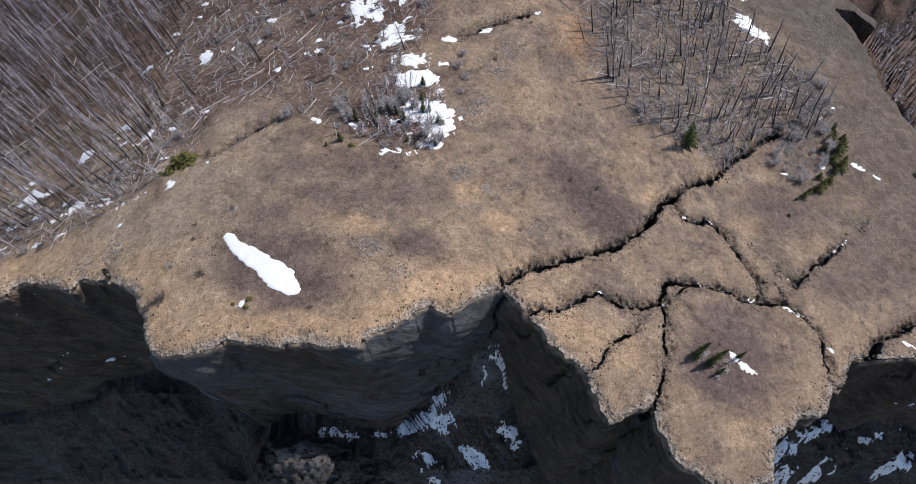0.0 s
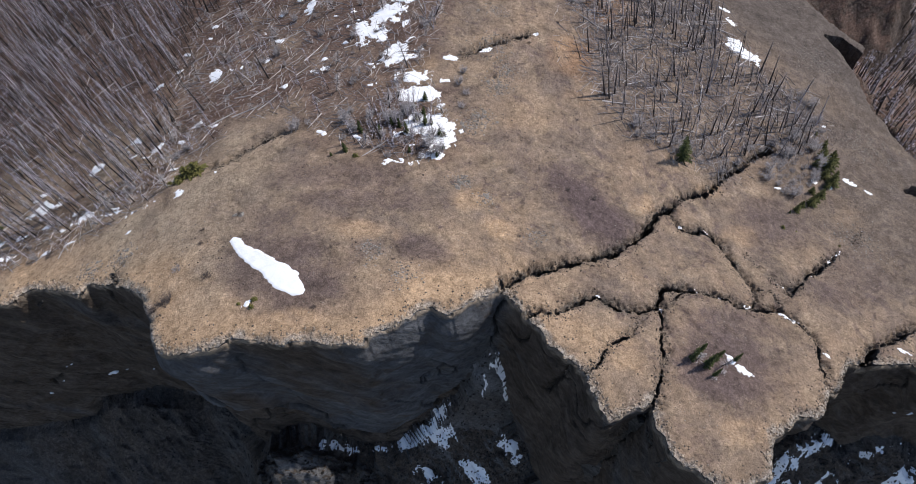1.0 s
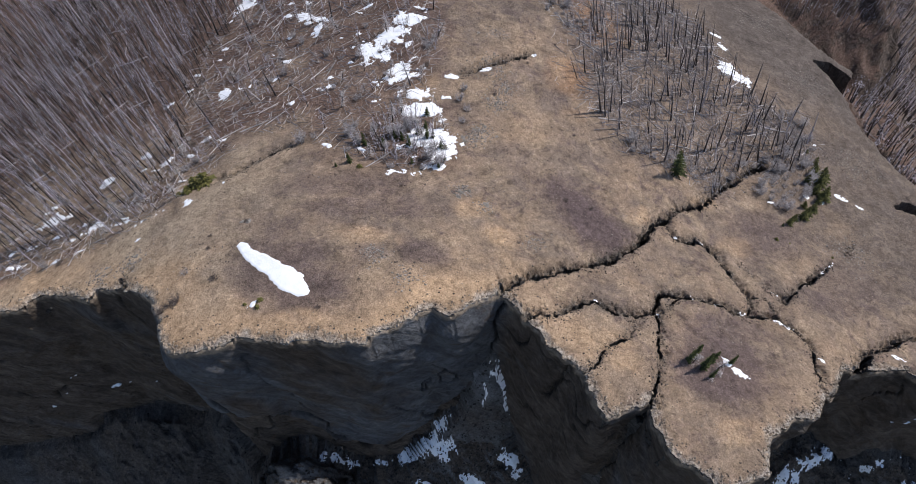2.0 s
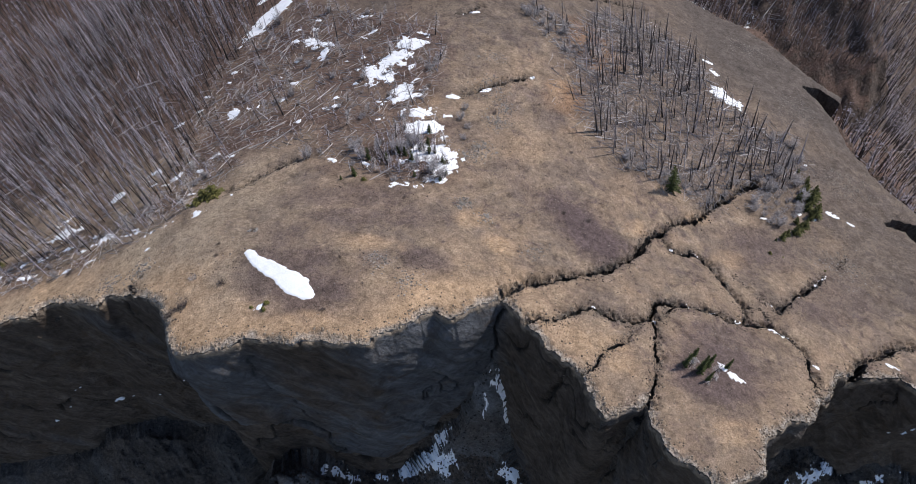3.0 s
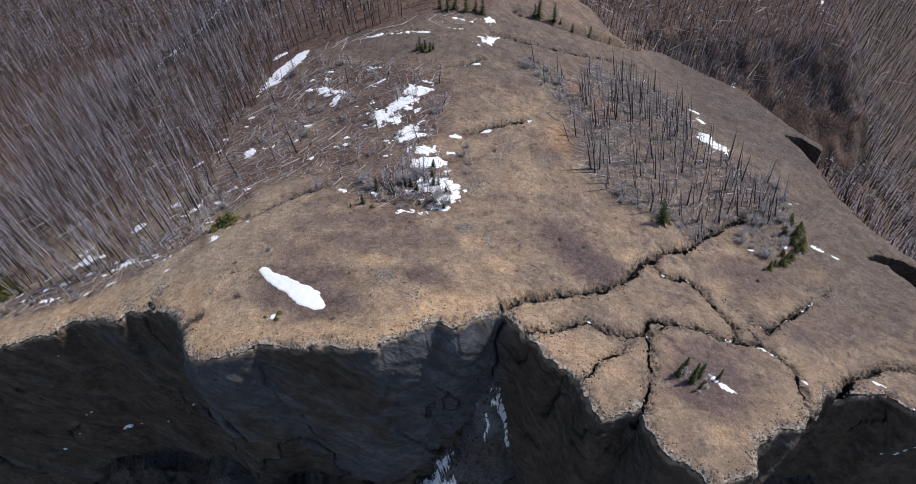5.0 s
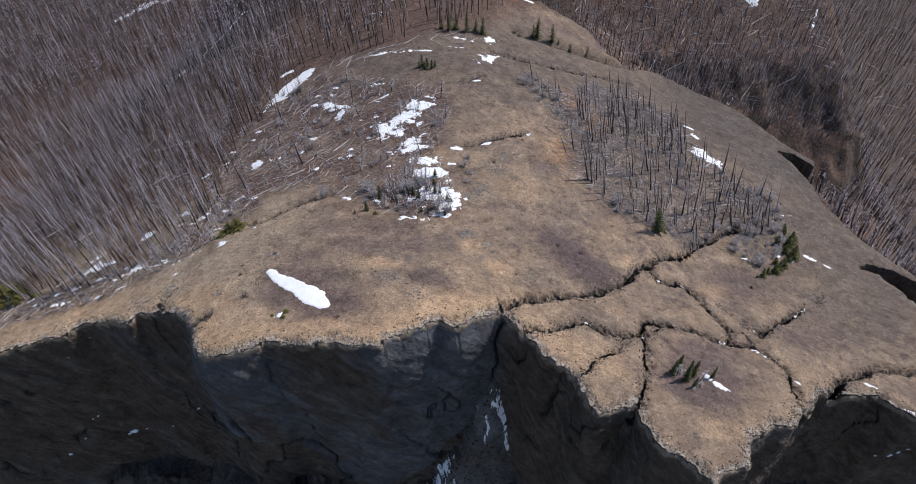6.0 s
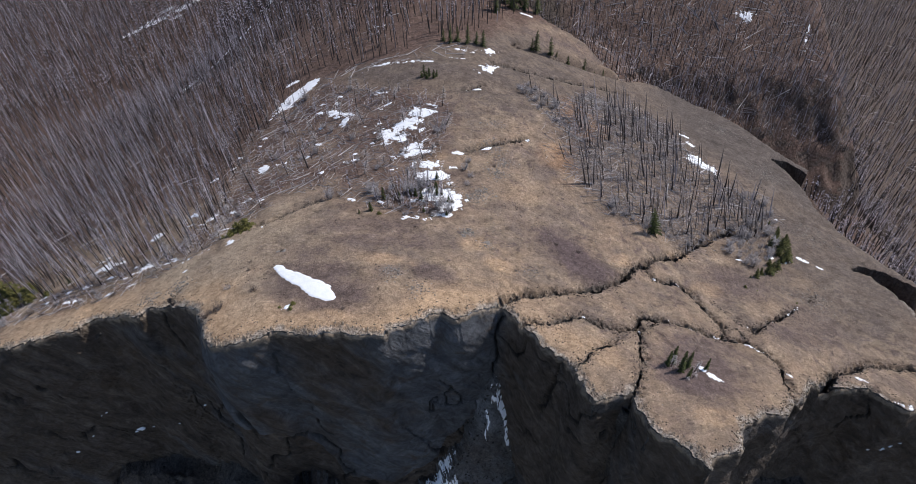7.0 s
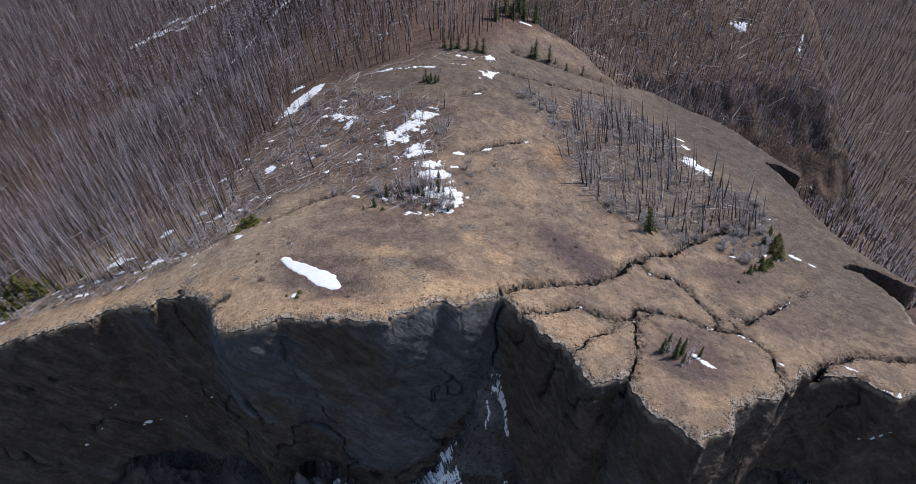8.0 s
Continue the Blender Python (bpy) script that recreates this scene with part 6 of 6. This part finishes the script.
def sow():
    r = np.random.default_rng(111)
    x, y = r.uniform(-105, 112, 60000), r.uniform(4, 118, 60000)
    _, out, _, gap, *_ = terrain(x, y)
    keep = (out < -0.4) & (gap < 0.05) & (fbm(x, y, 7.0, 4, 77) + r.uniform(-0.5, 0.5, len(x)) > -0.1)
    tufts("dry_grass", "tufts of dry brown grass on the hilltop", x[keep], y[keep], 0.11, DRY, 112, "grass", 0.35)
    x, y = r.uniform(-70, 108, 26000), r.uniform(8, 170, 26000)
    _, out, _, gap, *_ = terrain(x, y)
    clump = fbm(x, y, 9.0, 3, 79) + 0.9 * fbm(x, y, 1.6, 3, 80, 0.7)
    keep = (out < -3.0) & (gap < 0.05) & (clump > 0.5) & ~inside(x, y, TONGUE)
    tufts("heather", "dark low heather clumps in the dry turf", x[keep], y[keep], 0.2, HEATHER, 118, "heather", 0.6)
    # ragged fringe along cracks and rim
    px, py = [], []
    for half, deep, pts in CRACKS + [(1.0, 0, RIM_WEST[3:] + RIM_SLABS_AND_SHADE_BLOCK)]:
        for (ax, ay), (bx, by) in zip(pts[:-1], pts[1:]):
            n = int(math.hypot(bx - ax, by - ay) * 14)
            t = r.uniform(0, 1, n)
            px.append(ax + (bx - ax) * t + r.normal(0, 0.35 + half, n))
            py.append(ay + (by - ay) * t + r.normal(0, 0.35 + half, n))
    x, y = np.concatenate(px), np.concatenate(py)
    _, out, _, gap, *_ = terrain(x, y)
    keep = (out < 0.1) & (gap < 0.25)
    edge = keep & (out > -1.6)
    tufts("dry_grass", "dry grass fringe hanging over the cliff edge", x[edge], y[edge], 0.24, DRY, 113, "grass")
    rest = keep & (out <= -1.6) & (r.uniform(0, 1, len(x)) < 0.75)
    tufts("heather", "grass fringe over the cracks, shade put into its dark colour", x[rest], y[rest], 0.2, SHADED_GRASS, 119, "heather", 0.8)
    # clods and stones at the lip, in the gullies and on the scarp's foot
    x, y = r.uniform(-110, 110, 30000), r.uniform(6, 46, 30000)
    _, out, *_ = terrain(x, y)
    keep = (out > -1.2) & (r.uniform(0, 1, len(x)) < np.where(out > 6, 0.5, 0.35))
    rim = keep & (out < 1.0)
    tufts("rubble", "grey earth clods along the broken edge", x[rim], y[rim], 0.26, EARTH_CLOD, 114, "rubble", 0.8)
    floor = keep & (out > 1.0) & (r.uniform(0, 1, len(x)) < np.where(x < -30, 0.15, 1.0))
    tufts("rubble", "dark stones on the scree below the cliff", x[floor], y[floor], 0.3, SCREE, 116, "rubble")
    fx, fy = [], []
    for cx, cy, spread, n in ((8.4, 88, 2.6, 260), (7, 100, 3.2, 300), (4.2, 78.5, 2.4, 240), (2.4, 75.5, 1.8, 160), (10, 93, 2.4, 180), (0.3, 60.8, 1.5, 140), (5, 57, 1.6, 90), (-14.5, 43.2, 2.2, 130), (-9, 39, 2.2, 90), (9, 112, 2.2, 130), (-60, 46, 2.2, 140), (-66, 44, 2.2, 120), (14, 50, 2.4, 80), (86, 60, 5, 260), (100, 90, 6, 360), (98, 120, 6, 360), (92, 150, 6, 360)):
        fx.append(r.normal(cx, spread * 0.6, n))
        fy.append(r.normal(cy, spread * 0.6, n))
    x, y = np.concatenate(fx), np.concatenate(fy)
    _, out, _, gap, *_ = terrain(x, y)
    keep = (out < -0.5) & (gap < 0.05)
    tufts("gravel", "patches of grey lichen-covered stones in the turf", x[keep], y[keep], 0.22, CLOD, 117, "gravel", 0.6)
    x, y = r.uniform(-60, 105, 9000), r.uniform(10, 150, 9000)
    _, out, _, gap, *_ = terrain(x, y)
    keep = (out < -0.5) & (gap < 0.05) & (fbm(x, y, 9.0, 3, 78) > 0.15)
    tufts("gravel", "grey stones scattered over the hilltop", x[keep], y[keep], 0.13, CLOD, 115, "gravel")


sow()


# ---- stones ----
def stone(seed, size):
    r = np.random.default_rng(seed)
    bm = bmesh.new()
    bmesh.ops.create_icosphere(bm, subdivisions=2, radius=size)
    flat = r.uniform(0.3, 0.5)
    for v in bm.verts:
        k = 1 + 0.6 * noise.noise(v.co * 1.5 / size + Vector((seed, 0, 0)))
        v.co = Vector((v.co.x * k * r.uniform(0.97, 1.03), v.co.y * k, v.co.z * k * flat))
    me = bpy.data.meshes.new("stone")
    bm.to_mesh(me)
    bm.free()
    me.materials.append(STONE)
    return tagged(new("stone", me), "rough grey stone half sunk in the turf", "stone", "stones")


STONES = [stone(700 + k, w) for k, w in enumerate((0.7, 0.55, 0.45, 0.85))]


def place_stones():
    r = np.random.default_rng(121)
    for cx, cy, spread, n in ((0.3, 60.8, 1.7, 16), (5, 57.4, 1.2, 6), (-14.5, 43.2, 1.8, 9), (4.2, 78.5, 2.2, 20), (2.2, 75.5, 1.8, 14), (8.4, 88, 2.0, 10), (-38.4, 52, 1.0, 4), (10, 93, 1.6, 6), (4.6, 110, 1.4, 5), (-60, 46.5, 1.6, 6), (-64.5, 44.5, 1.4, 5)):
        for k in range(n):
            x, y = float(r.normal(cx, spread * 0.6)), float(r.normal(cy, spread * 0.7))
            plant(STONES, x, y, r, 0.35, 1.0, 12, 0.12)


place_stones()
